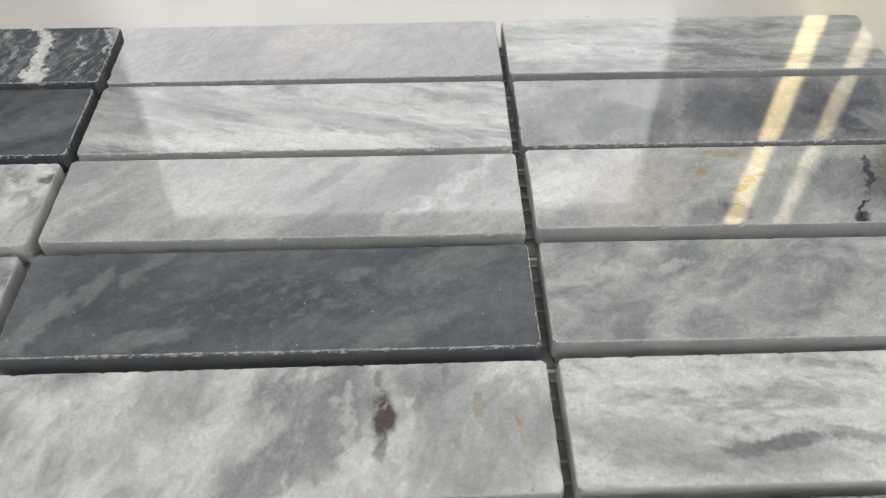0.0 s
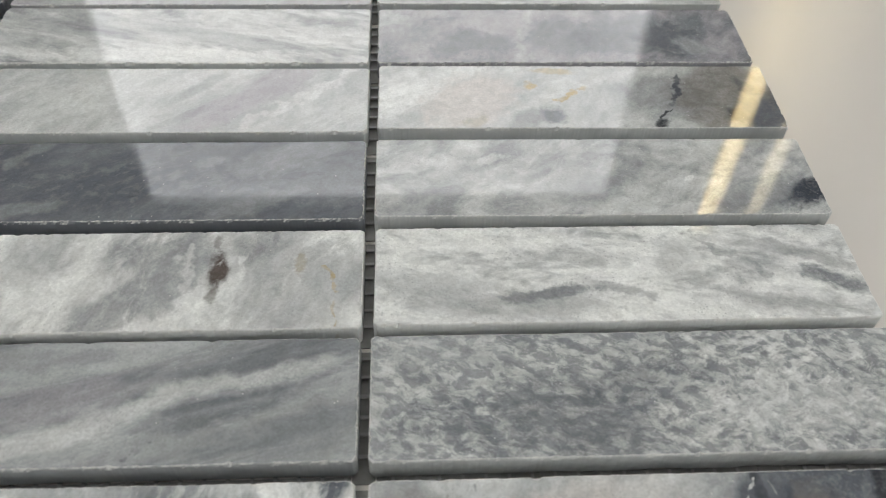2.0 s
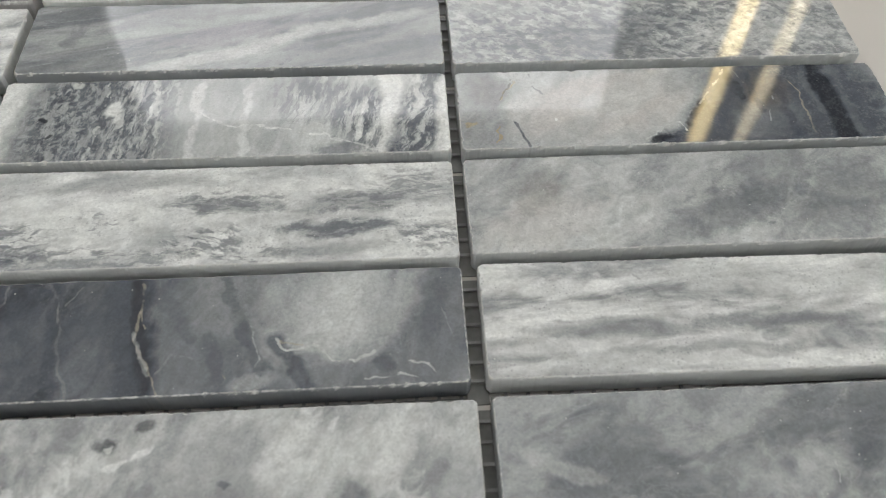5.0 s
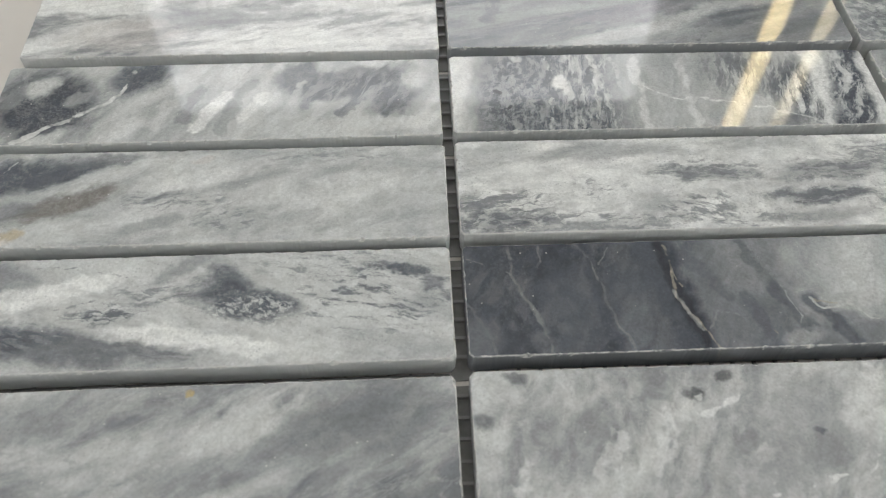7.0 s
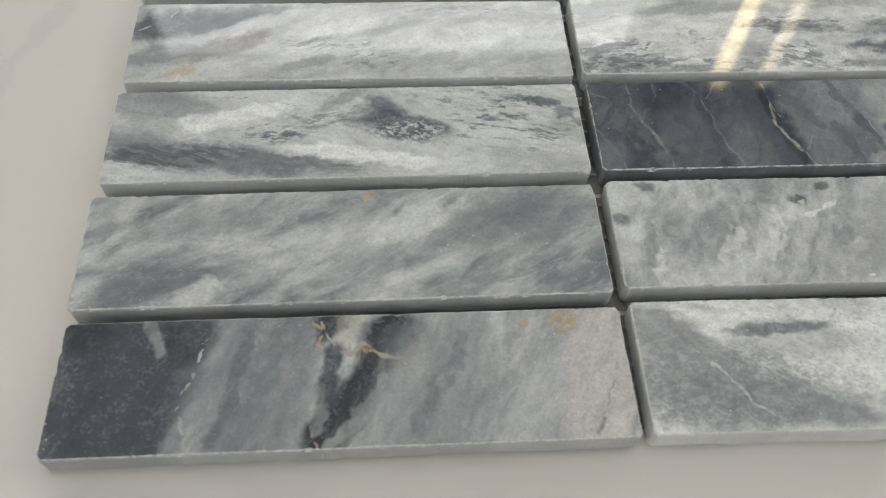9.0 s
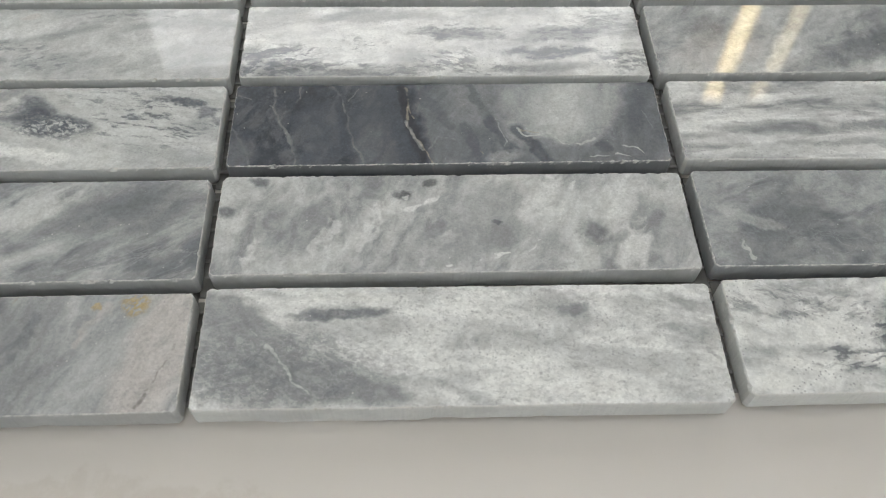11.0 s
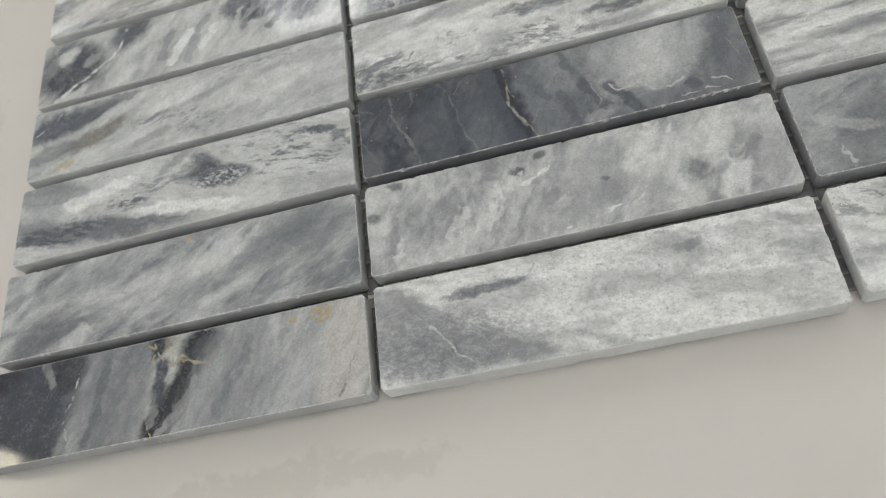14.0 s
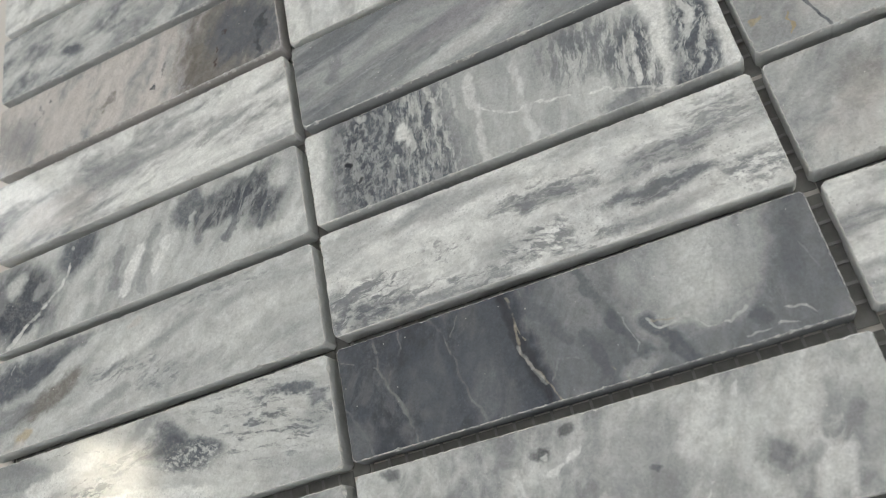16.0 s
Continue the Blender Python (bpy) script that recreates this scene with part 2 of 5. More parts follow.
def shaped(name, bm, mat, parent=None, label=""):
    mesh = bpy.data.meshes.new(name)
    bm.to_mesh(mesh)
    bm.free()
    mesh.materials.append(mat)
    ob = new(name, mesh)
    if parent is not None:
        ob.parent = parent
    return tagged(ob, label)


def add_box(bm, lo, hi):
    made = bmesh.ops.create_cube(bm, size=1.0)["verts"]
    for v in made:
        v.co = Vector([lo[k] + (v.co[k] + 0.5) * (hi[k] - lo[k]) for k in range(3)])
    return made


def box_edges(bm, lo, hi):
    return list({e for v in add_box(bm, lo, hi) for e in v.link_edges})


def box(name, lo, hi, mat, parent=None, label=""):
    bm = bmesh.new()
    add_box(bm, lo, hi)
    return shaped(name, bm, mat, parent, label)


# ---- the room ----
WALL_PAINT = plain("wall_paint", (0.76, 0.76, 0.75), 0.8, 0.05, 1.5, bump=0.1)
DIM_PANEL = plain("dark_panel", (0.10, 0.10, 0.105), 0.5, 0.1, 2.0)
CEILING_PAINT = plain("ceiling_paint", (0.80, 0.80, 0.80), 0.85, 0.04, 1.5)
FRAME_PAINT = plain("frame_paint", (0.7, 0.7, 0.7), 0.4, 0.03)
SKY_GLOW = plain("overcast_sky", (0.975, 0.975, 0.985), 1.0, 0.0, emit=WINDOW_GLOW)
EAST_GLOW = plain("clear_sky", (0.97, 0.975, 0.985), 1.0, 0.0, emit=EAST_LIGHT)
REAR_GLOW = plain("dim_sky_and_fill", (0.96, 0.97, 0.965), 1.0, 0.0, emit=REAR_LIGHT)
SUN_GLOW = plain("sunlit_sky", (1.0, 0.95, 0.80), 1.0, 0.0, emit=BLIND_GLOW)
STRIP = plain("warm_strip", (1.0, 0.80, 0.42), 0.5, 0.0, emit=STRIP_GLOW)
PALE_STRIP = plain("pale_warm_strip", (1.0, 0.86, 0.58), 0.5, 0.0, emit=STRIP_GLOW * 0.5)
XW, XE, YS, YN, HIGH, T = -3.0, 3.2, -3.0, 3.0, 3.9, 0.15

floor = tagged(box("floor", (XW - T, YS - T, -0.02), (XE + T, YN + T, 0.0), polished_floor()),
               "polished white porcelain floor with faint grey veins", "floor", kind="structure")
ceiling = tagged(box("ceiling", (XW - T, YS - T, HIGH), (XE + T, YN + T, HIGH + T), CEILING_PAINT), "plain white painted ceiling", "ceiling", kind="structure")


def pierced_wall(name, axis, at, out, span, openings, label, mat=None):
    """A wall along one axis with rectangular openings (from, to, sill, head), made of blocks that butt end to end."""
    bm = bmesh.new()
    lo_d, hi_d = sorted((at, at + out * T))

    def block(a, b, z0, z1):
        if b - a > 1e-4 and z1 - z0 > 1e-4:
            add_box(bm, (a, lo_d, z0) if axis == "x" else (lo_d, a, z0), (b, hi_d, z1) if axis == "x" else (hi_d, b, z1))

    here = span[0]
    for a, b, z0, z1 in sorted(openings):
        block(here, a, 0.0, HIGH)
        block(a, b, 0.0, z0)
        block(a, b, z1, HIGH)
        here = b
    block(here, span[1], 0.0, HIGH)
    return tagged(shaped(name, bm, mat or WALL_PAINT), label, "wall", kind="structure")


FAR_WINDOW = (-1.15, 1.32, 0.9, 2.88)
REAR_FILL = (-2.4, 2.6, 1.7, 3.6)
SIDE_WINDOW = (2.3, 2.85, 1.2, 3.1)
BLIND_WINDOW = (0.62, 1.38, 3.03, 3.70)
pierced_wall("wall_north", "x", YN, 1, (XW, XE), (FAR_WINDOW,), "plain painted wall with a wide window")
pierced_wall("wall_west", "y", XW, -1, (YS - T, YN + T), (BLIND_WINDOW, SIDE_WINDOW), "plain painted wall with two windows")
EAST_WINDOW = (-0.5, 0.7, 2.0, 3.2)
pierced_wall("wall_east", "y", XE, 1, (YS - T, YN + T), (EAST_WINDOW,), "plain painted wall with one window")
pierced_wall("wall_south", "x", YS, -1, (XW, XE), (REAR_FILL,), "plain painted wall with an opening for the rear fill light")


def window(name, axis, at, out, opening, glow, label, bars):
    """A window: frame bars in the opening and the bright sky (at the rear, an added fill light) outside it."""
    a, b, z0, z1 = opening
    thing = tagged(new(name), label, "window", kind="structure")

    def put(part, lo, hi, d0, d1, mat, note=""):
        d0, d1 = sorted((at + out * d0, at + out * d1))
        box(part, (lo[0], d0, lo[1]) if axis == "x" else (d0, lo[0], lo[1]), (hi[0], d1, hi[1]) if axis == "x" else (d1, hi[0], hi[1]), mat, thing, note)

    w = 0.05
    put("window_frame", (a, z0), (b, z0 + w), 0.03, 0.09, FRAME_PAINT)
    put("window_frame", (a, z1 - w), (b, z1), 0.03, 0.09, FRAME_PAINT)
    put("window_frame", (a, z0 + w), (a + w, z1 - w), 0.03, 0.09, FRAME_PAINT)
    put("window_frame", (b - w, z0 + w), (b, z1 - w), 0.03, 0.09, FRAME_PAINT)
    for x in bars:
        put("mullion", (x - 0.02, z0 + w), (x + 0.02, z1 - w), 0.04, 0.08, FRAME_PAINT)
    put("bright_backdrop", (a - 0.3, z0 - 0.3), (b + 0.3, z1 + 0.3), T + 0.02, T + 0.04, glow, "bright backdrop outside the window, sky or added rear fill")
    return thing


window("window_1", "x", YN, 1, FAR_WINDOW, SKY_GLOW, "wide bright window with a pale frame", ())
window("window_2", "y", XW, -1, SIDE_WINDOW, REAR_GLOW, "narrow bright window with a pale frame", ())
# unseen fill light added behind the camera to brighten tops and front faces
window("rear_fill", "x", YS, -1, REAR_FILL, REAR_GLOW, "unseen rear fill light, added in a pale window frame", (0.1,))
window("window_5", "y", XE, 1, EAST_WINDOW, EAST_GLOW, "square bright window with a pale frame", ())
window("window_3", "y", XW, -1, BLIND_WINDOW, SUN_GLOW, "sunlit window behind a slatted blind", ())

# the slatted blind hangs inside the west window
blind = tagged(new("window_blind"), "pale horizontal slatted blind hanging in a sunlit window", "blind")
SLAT_PAINT = plain("slat_paint", (0.6, 0.55, 0.42), 0.5, 0.03)
bm = bmesh.new()
for v in add_box(bm, (-0.014, -0.37, -0.0012), (0.014, 0.37, 0.0012)):
    v.co.z += 0.003 * (1 - (v.co.x / 0.014) ** 2)
slat = shaped("slat", bm, SLAT_PAINT, blind)
slat.rotation_euler = (0, radians(40), 0)
slat.location = (XW - 0.018, 1.0, 3.10)
for k in range(1, 8):
    other = new("slat", slat.data)
    other.parent, other.rotation_euler, other.location = blind, slat.rotation_euler, (XW - 0.018, 1.0, 3.10 + 0.07 * k)
box("head_rail", (XW - 0.028, 0.63, 3.66), (XW, 1.37, 3.70), SLAT_PAINT, blind)

# a dark panel with two warm light strips stands against the far wall beside the wide window
panel = tagged(new("wall_panel"), "dark wall panel with rounded edge", "wall panel")
bm = bmesh.new()
bmesh.ops.bevel(bm, geom=box_edges(bm, (1.42, 2.965, 0.0), (2.9, 2.998, 3.3)), offset=0.006, segments=2, affect="EDGES")
shaped("panel_board", bm, DIM_PANEL, panel)
for x, wide, glow in ((1.81, 0.085, STRIP), (2.06, 0.07, PALE_STRIP)):
    strip = tagged(new("light_strip"), "warm golden vertical light strip on a dark panel", "light strip", "light strips")
    bm = bmesh.new()
    bmesh.ops.bevel(bm, geom=box_edges(bm, (x - wide / 2, 2.945, 1.45), (x + wide / 2, 2.9645, 2.98)),
                    offset=0.006, segments=2, affect="EDGES")
    shaped("diffuser", bm, glow, strip)

# ---- the mosaic sheet ----
COLUMN, ROW, TOP, THICK = 0.1016, 0.02791, 0.0065, 0.0056
LONG, WIDE = 0.0993, 0.02519
sheet = tagged(new("mosaic_tile_sheet"), "sheet of stacked grey and white marble tiles on mesh backing", "mosaic tile")


def tile_mesh(seed, long, wide, lip=None):
    """One sawn marble tile: its arrises are slightly rounded, nibbled and uneven."""
    rnd = random.Random(seed)
    off = Vector((seed * 3.1, seed * 1.7, seed * 0.9))
    bm = bmesh.new()
    hx, hy, r = long / 2, wide / 2, 0.0007
    rim = []
    nx, ny = 220, 56
    for a, b, n in (((-hx + r, -hy), (hx - r, -hy), nx), ((hx, -hy + r), (hx, hy - r), ny), ((hx - r, hy), (-hx + r, hy), nx), ((-hx, hy - r), (-hx, -hy + r), ny)):
        for k in range(n + 1):
            rim.append((a[0] + (b[0] - a[0]) * k / n, a[1] + (b[1] - a[1]) * k / n))
    rim = [(x + rnd.uniform(-1, 1) * 0.00003, y + rnd.uniform(-1, 1) * 0.00003) for x, y in rim]
    levels = ((0.0, 0.0002), (0.0006, 0.0), (THICK - 0.00075, 0.0), (THICK - 0.00018, 0.00006), (THICK, 0.00026))
    rings = []
    for z, inset in levels:
        ring = []
        for x, y in rim:
            p = Vector((x, y, z))
            n = noise.noise(p * 1500 + off)
            chip = max(0.0, noise.noise(Vector((x, y, 0)) * 700 + off * 2) - 0.30) * 0.0008 + max(0.0, n) * 0.00022
            wave = noise.noise(Vector((x, y, 0)) * 60 + off) * 0.00009
            shrink = inset + wave + (chip if z > THICK * 0.9 else 0.04 * chip)
            drop = 0.0
            if z < 0.001:
                shrink += max(0.0, noise.noise(Vector((x, y, 0)) * 170 + off * 3) - 0.1) * 0.0004
                if lip and y < 0 and lip[0] < x < lip[1]:
                    swell = math.sin(math.pi * (x - lip[0]) / (lip[1] - lip[0])) ** 0.5 * (0.75 + 0.5 * noise.noise(Vector((x * 260, 0, 3)) + off))
                    drop = 0.0007 * swell
                    shrink -= 0.0005 * swell
            ring.append(bm.verts.new((x - math.copysign(min(shrink, 0.0015), x) * (abs(abs(x) - hx) < 0.0006 or abs(x) > hx - r * 1.2),
                                      y - math.copysign(min(shrink, 0.0015), y) * (abs(abs(y) - hy) < 0.0006 or abs(y) > hy - r * 1.2),
                                      z - drop - (chip * 0.35 if THICK * 0.8 < z < THICK * 0.99 else 0.0))))
        rings.append(ring)
    count = len(rim)
    for lower, upper in zip(rings, rings[1:]):
        for k in range(count):
            bm.faces.new((lower[k], lower[(k + 1) % count], upper[(k + 1) % count], upper[k]))
    bm.faces.new(rings[-1])
    bm.faces.new(rings[0][::-1])
    return bm


def tile(column, row, nudge, excess, label="", lip=None, **stone):
    """A tile of the sheet in its column and row (row 0 is nearest); nudge: mm, mm and degrees off the even grid;
    excess: mm by which it is longer and wider than the usual tile."""
    seed = column * 11 + row + 1
    ob = shaped("tile", tile_mesh(seed, LONG + excess[0] / 1000, WIDE + excess[1] / 1000, lip), marble(seed, **stone), sheet, label)
    rnd = random.Random(seed + 500)
    ob.matrix_local = pose(column * COLUMN + LONG / 2 + nudge[0] / 1000, row * ROW + WIDE / 2 + nudge[1] / 1000, TOP - THICK + rnd.uniform(-0.0001, 0.0001),
                           rnd.uniform(-0.12, 0.12), rnd.uniform(-0.05, 0.05), nudge[2])
    return ob


# woven fibreglass mesh under the tiles, seen in the joints
THREAD = plain("fibreglass_thread", (0.32, 0.32, 0.31), 0.25, 0.2, 300.0)
bm = bmesh.new()
EDGE_X, EDGE_Y = 2 * COLUMN + LONG, 10 * ROW + WIDE
step = 0.0040
for k in range(int(EDGE_Y / step)):
    y = 0.0035 + k * step
    if y < EDGE_Y - 0.002 and 0.0024 < (y + 0.0014) % ROW:
        for lo, hi in ((0.002, 0.105), (0.105, 0.205), (0.205, EDGE_X - 0.002)):
            wob = random.uniform(-0.0003, 0.0003)
            add_box(bm, (lo, y + wob - 0.0003, 0.0006), (hi, y + wob + 0.0003, 0.00115))
for k in range(int(EDGE_X / step)):
    x = 0.0030 + k * step
    if x < EDGE_X - 0.002 and 0.003 < (x + 0.0012 + 0.0015) % COLUMN:
        add_box(bm, (x - 0.0003, 0.002, 0.0), (x + 0.0003, EDGE_Y - 0.002, 0.00058))
backing = shaped("mesh_backing", bm, THREAD, sheet, "pale fibreglass mesh glued under the tiles")
tagged(backing, kind="stuff")
# grey strips under the joints put the shade between tiles into colour
JOINT_SHADE = plain("joint_shade", (0.20, 0.20, 0.19), 0.5, 0.2, 400.0)
bm = bmesh.new()
for c in (1, 2):
    for r in range(11):
        x, y = c * COLUMN - 0.0012, r * ROW
        add_box(bm, (x - 0.002, y + (0.004 if r == 0 else -0.0008), 0.0001), (x + 0.002, y + WIDE + (-0.004 if r == 10 else 0.0008), 0.00045))
for c in range(3):
    for r in range(1, 11):
        x, y = c * COLUMN, r * ROW - 0.0014
        add_box(bm, (x + (0.004 if c == 0 else 0.001), y - 0.002, 0.0001), (x + LONG - (0.004 if c == 2 else 0.001), y + 0.002, 0.00042))
tagged(shaped("joint_shade", bm, JOINT_SHADE, sheet, "dark grey strips standing in for shade in the joints"), kind="stuff")

tile(0, 0, (-0.01, -0.20, -0.08), (-0.14, -0.43), "dark blue-grey marble tile with gold veins and a pale end",
     light=PALE, dark=GREY, share=0.46, turn=62, stretch=4, size=8, soft=0.34, fine=0.4,
     marks=(patch(-39.4, 0.3, 15, 40, 0, DARK, 1, 0.3),
            patch(-45.4, 9.9, 6, 5, 0, BLACK, 0.7, 0.5),
            patch(-26.9, 10.1, 5, 9, -15, BLACK, 0.8, 0.5),
            vein(-35.2, 13.7, -33.0, 6.8, 2.2, MID, 0.9, 0.6, 0.4),
            vein(-42.1, 12.7, -43.2, 6.9, 1.0, LIGHT, 0.5, 0.7, 0.4),
            *line(PALE, 0.85, 0.8, (-22.4, 12.9), (-24.4, 7.4), (-27.1, 0.2), (-27.9, -4.5), (-25.6, -11.5), bend=0.5, ragged=0.6),
            patch(-25.3, -9.7, 1.6, 4, -10, PALE, 0.7, 0.8),
            patch(-14.3, 0.7, 11, 40, -15, GREY, 0.8, 0.5),
            vein(-16.5, 9.4, -21.9, -10.3, 3, SLATE, 0.55, 0.7, 0.6),
            vein(-10.2, 8.8, -13.1, -10.5, 2.6, MID, 0.6, 0.7, 0.6),
            vein(-19.3, 5.9, -22.8, -7.0, 2, MID, 0.5, 0.8, 0.6),
            patch(8.3, 9.0, 7.2, 5.6, 10, BLACK, 1, 0.25),
            patch(8.7, 8.4, 4, 3, 40, SLATE, 0.6, 0.7),
            *line(GREY, 0.8, 0.5, (2.8, 9.9), (8.5, 11.4), (12.8, 11.6), bend=0.3, ragged=0.3),
            patch(-2.9, 10.8, 3, 4, -30, BLACK, 0.9, 0.5),
            patch(0.2, 10.5, 2, 5, -15, SAND, 0.5, 0.8),
            vein(5.4, 2.8, -4.1, -12.2, 8, BLACK, 1, 0.4, 0.4),
            vein(-2.2, 5.3, -3.4, -3.2, 4, DARK, 0.9, 0.5, 0.4),
            vein(-3.8, -1.5, -4.4, -9.1, 2, MID, 0.6, 0.7, 0.5),
            *line(GOLD, 0.9, 1.0, (-6.3, 10.8), (-4.7, 9.8), (-5.1, 5.1), (-3.9, -0.7), (-5.4, -6.6), (-4.4, -12.1), bend=0.5, ragged=0.5),
            *line(SAND, 0.9, 1.2, (-4.7, 10.8), (-2.2, 6.9), (0.2, 4.1), (2.8, 6.2), (6.3, 4.0), (10.7, 4.1), (13.5, 7.3), (16.1, 12.8), bend=0.4, ragged=0.4),
            *line(SAND, 0.8, 0.7, (0.2, 4.1), (0.3, 7.2), (1.4, 9.0), bend=0.3, ragged=0.3),
            *line(GOLD, 0.8, 0.8, (1.2, 5.3), (4.7, 4.9), (9.7, 3.8), bend=0.3, ragged=0.3),
            vein(7.8, -0.1, -2.4, -12.5, 2.4, LIGHT, 0.65, 0.7, 0.5),
            patch(14.0, -5.3, 11, 30, -20, MID, 0.75, 0.6),
            vein(20.8, 7.2, 12.1, -9.4, 3, GREY, 0.6, 0.8, 0.6),
            vein(25.3, 2.9, 19.4, -8.7, 2.4, LIGHT, 0.5, 0.8, 0.6),
            vein(29.7, 7.4, 24.0, -9.7, 3, MID, 0.6, 0.8, 0.6),
            patch(35.5, -0.3, 9, 30, -20, LIGHT, 0.7, 0.6),
            patch(44.9, -1.0, 8, 30, -15, ROSE, 0.75, 0.5),
            vein(34.0, 9.5, 28.4, 2.2, 2, ROSE, 0.5, 0.8, 0.6),
            *line(UMBER, 0.5, 0.7, (47.4, 1.0), (45.4, -4.8), (44.0, -7.8), bend=0.3, ragged=0.3),
            vein(44.0, -7.8, 41.5, -11.6, 1.6, UMBER, 0.6, 0.7, 0.4),
            patch(31.6, 9.7, 0.9, 1, 0, GOLD, 0.85, 0.7),
            fleck(38.9, 9.6, 3, 2.6, 40, GOLD, 0.95, 1.0, 1.3, 0.55, 0.4)))
tile(0, 1, (-0.40, -0.28, 0.21), (0.22, 0.21), "mid-grey marble tile with soft pale streaks",
     light=PALE, dark=GREY, share=0.5, turn=28, stretch=3.2, size=9, soft=0.4, fine=0.5,
     marks=(patch(12.2, 4.3, 11, 5, 45, PALE, 0.7, 0.8),
            vein(22.7, 9.9, 12.0, -1.3, 3, PALE, 0.6, 0.8, 0.6),
            vein(16.1, 7.3, 5.6, 0.3, 2.6, PALE, 0.6, 0.8, 0.6),
            vein(3.2, 9.7, -16.7, 6.9, 3, LIGHT, 0.5, 0.9, 0.6),
            *line(LIGHT, 0.7, 1.6, (-49.7, -9.2), (-40.3, -2.9), (-29.0, 0.4), (-14.9, 0.7), (-4.6, 2.5), (2.9, 3.6), bend=0.8, ragged=0.7),
            *line(LIGHT, 0.6, 1.2, (-33.2, 9.8), (-34.2, 4.3), (-30.9, -0.0), bend=0.8, ragged=0.7),
            *line(LIGHT, 0.6, 1.0, (-14.0, 0.5), (-4.7, -3.1), (8.2, -3.8), bend=0.8, ragged=0.8),
            patch(-27.2, -10.0, 5, 3, 40, PALE, 0.7, 0.8),
            patch(-47.8, -9.6, 4, 4, 40, PALE, 0.6, 0.8),
            *line(LIGHT, 0.5, 1.0, (2.9, 2.8), (-5.7, -4.6), (-15.0, -7.4), bend=0.8, ragged=0.8),
            patch(29.7, 4.6, 14, 6, 30, GREY, 0.65, 0.7),
            patch(38.9, 4.8, 10, 7, 40, GREY, 0.6, 0.7),
            patch(6.3, -4.2, 16, 4, 15, GREY, 0.5, 0.8),
            patch(-21.4, 7.2, 13, 5, 20, GREY, 0.5, 0.7),
            patch(-38.4, -8.5, 13, 4, 30, GREY, 0.5, 0.7),
            *line(LIGHT, 0.6, 1.2, (27.1, -7.3), (36.2, -6.2), (49.3, -6.1), bend=0.6, ragged=0.8),
            *line(MID, 0.7, 1, (34.0, 0.8), (43.2, 1.9), (48.8, 3.1), bend=0.6, ragged=0.8),
            patch(3.2, 11.3, 1, 0.6, 20, GOLD, 0.9, 0.5)))
tile(0, 2, (-0.08, 0.09, 0.22), (0.12, -0.35), "white marble tile with a slate-grey mottled cloud",
     light=PALE, dark=LIGHT, share=0.4, honed=0.05, turn=-14, stretch=3.5, size=7.5, soft=0.3, fine=0.6, pits=.3,
     marks=(patch(-41.0, 8.4, 16, 5, -10, GREY, 0.6, 0.6),
            patch(-26.8, -6.4, 32, 4.5, -8, GREY, 0.85, 0.6),
            patch(-41.2, -3.2, 13, 5, -18, GREY, 0.7, 0.7),
            fleck(-36.9, -5.3, 18, 4, -18, SLATE, 0.85, 1.2, 5, 0.55, 0.8),
            fleck(-10.7, -8.5, 18, 3, -8, GREY, 0.7, 1.2, 5, 0.5, 0.8),
            patch(-46.0, -9.6, 6, 2, -10, PALE, 0.8, 0.7),
            patch(-22.8, 5.0, 14, 2.4, 16, WHITE, 0.95, 0.5),
            patch(-33.1, 3.7, 4, 2, 0, WHITE, 0.8, 0.6),
            *line(SLATE, 0.42, 0.7, (-38.6, 6.2), (-34.9, 2.1), (-25.5, 0.7), (-17.4, 2.1), (-11.3, 4.9), bend=0.5, ragged=0.7),
            *line(GREY, 0.42, 0.8, (-32.7, 9.3), (-22.2, 10.1), (-11.4, 7.6), bend=0.6, ragged=0.8),
            patch(-0.7, 9.8, 9, 2, 30, MID, 0.7, 0.8),
            fleck(-15.1, -0.8, 8, 2.4, -5, SLATE, 0.85, 1.2, 2.6, 0.55, 0.8),
            patch(10.4, 1.5, 12, 4.6, -14, SLATE, 0.9, 0.8),
            patch(7.9, 6.6, 6, 3, -30, SLATE, 0.8, 0.7),
            patch(18.3, 0.7, 5, 3, -20, SLATE, 0.8, 0.8),
            fleck(13.0, -1.0, 10, 4, -15, PALE, 0.8, 1.0, 1.4, 0.38, 0.8),
            fleck(13.0, -1.0, 12, 4.5, 0, WHITE, 0.6, 0.9, 1.3, 0.25, 0.8),
            patch(-1.6, -6.3, 15, 2.2, -7, WHITE, 0.9, 0.6),
            patch(12.6, -8.5, 7, 2.2, -5, WHITE, 0.9, 0.6),
            patch(27.5, -3.0, 10, 3, -10, PALE, 0.6, 0.8),
            fleck(35.6, 1.8, 16, 9, -12, SLATE, 0.8, 1.5, 3.2, 0.36, 0.8),
            patch(40.8, 7.7, 5, 1.4, -12, SLATE, 0.85, 0.7),
            patch(45.7, 4.0, 3, 2, 0, SLATE, 0.7, 0.8),
            fleck(25.5, 9.2, 14, 3, -10, GREY, 0.6, 1.3, 3.5, 0.4, 0.8),
            patch(41.4, -9.4, 8, 2, -4, LIGHT, 0.6, 0.8),
            fleck(-4.9, 3.9, 10, 3, 8, GREY, 0.7, 1.2, 4, 0.45, 0.8)))
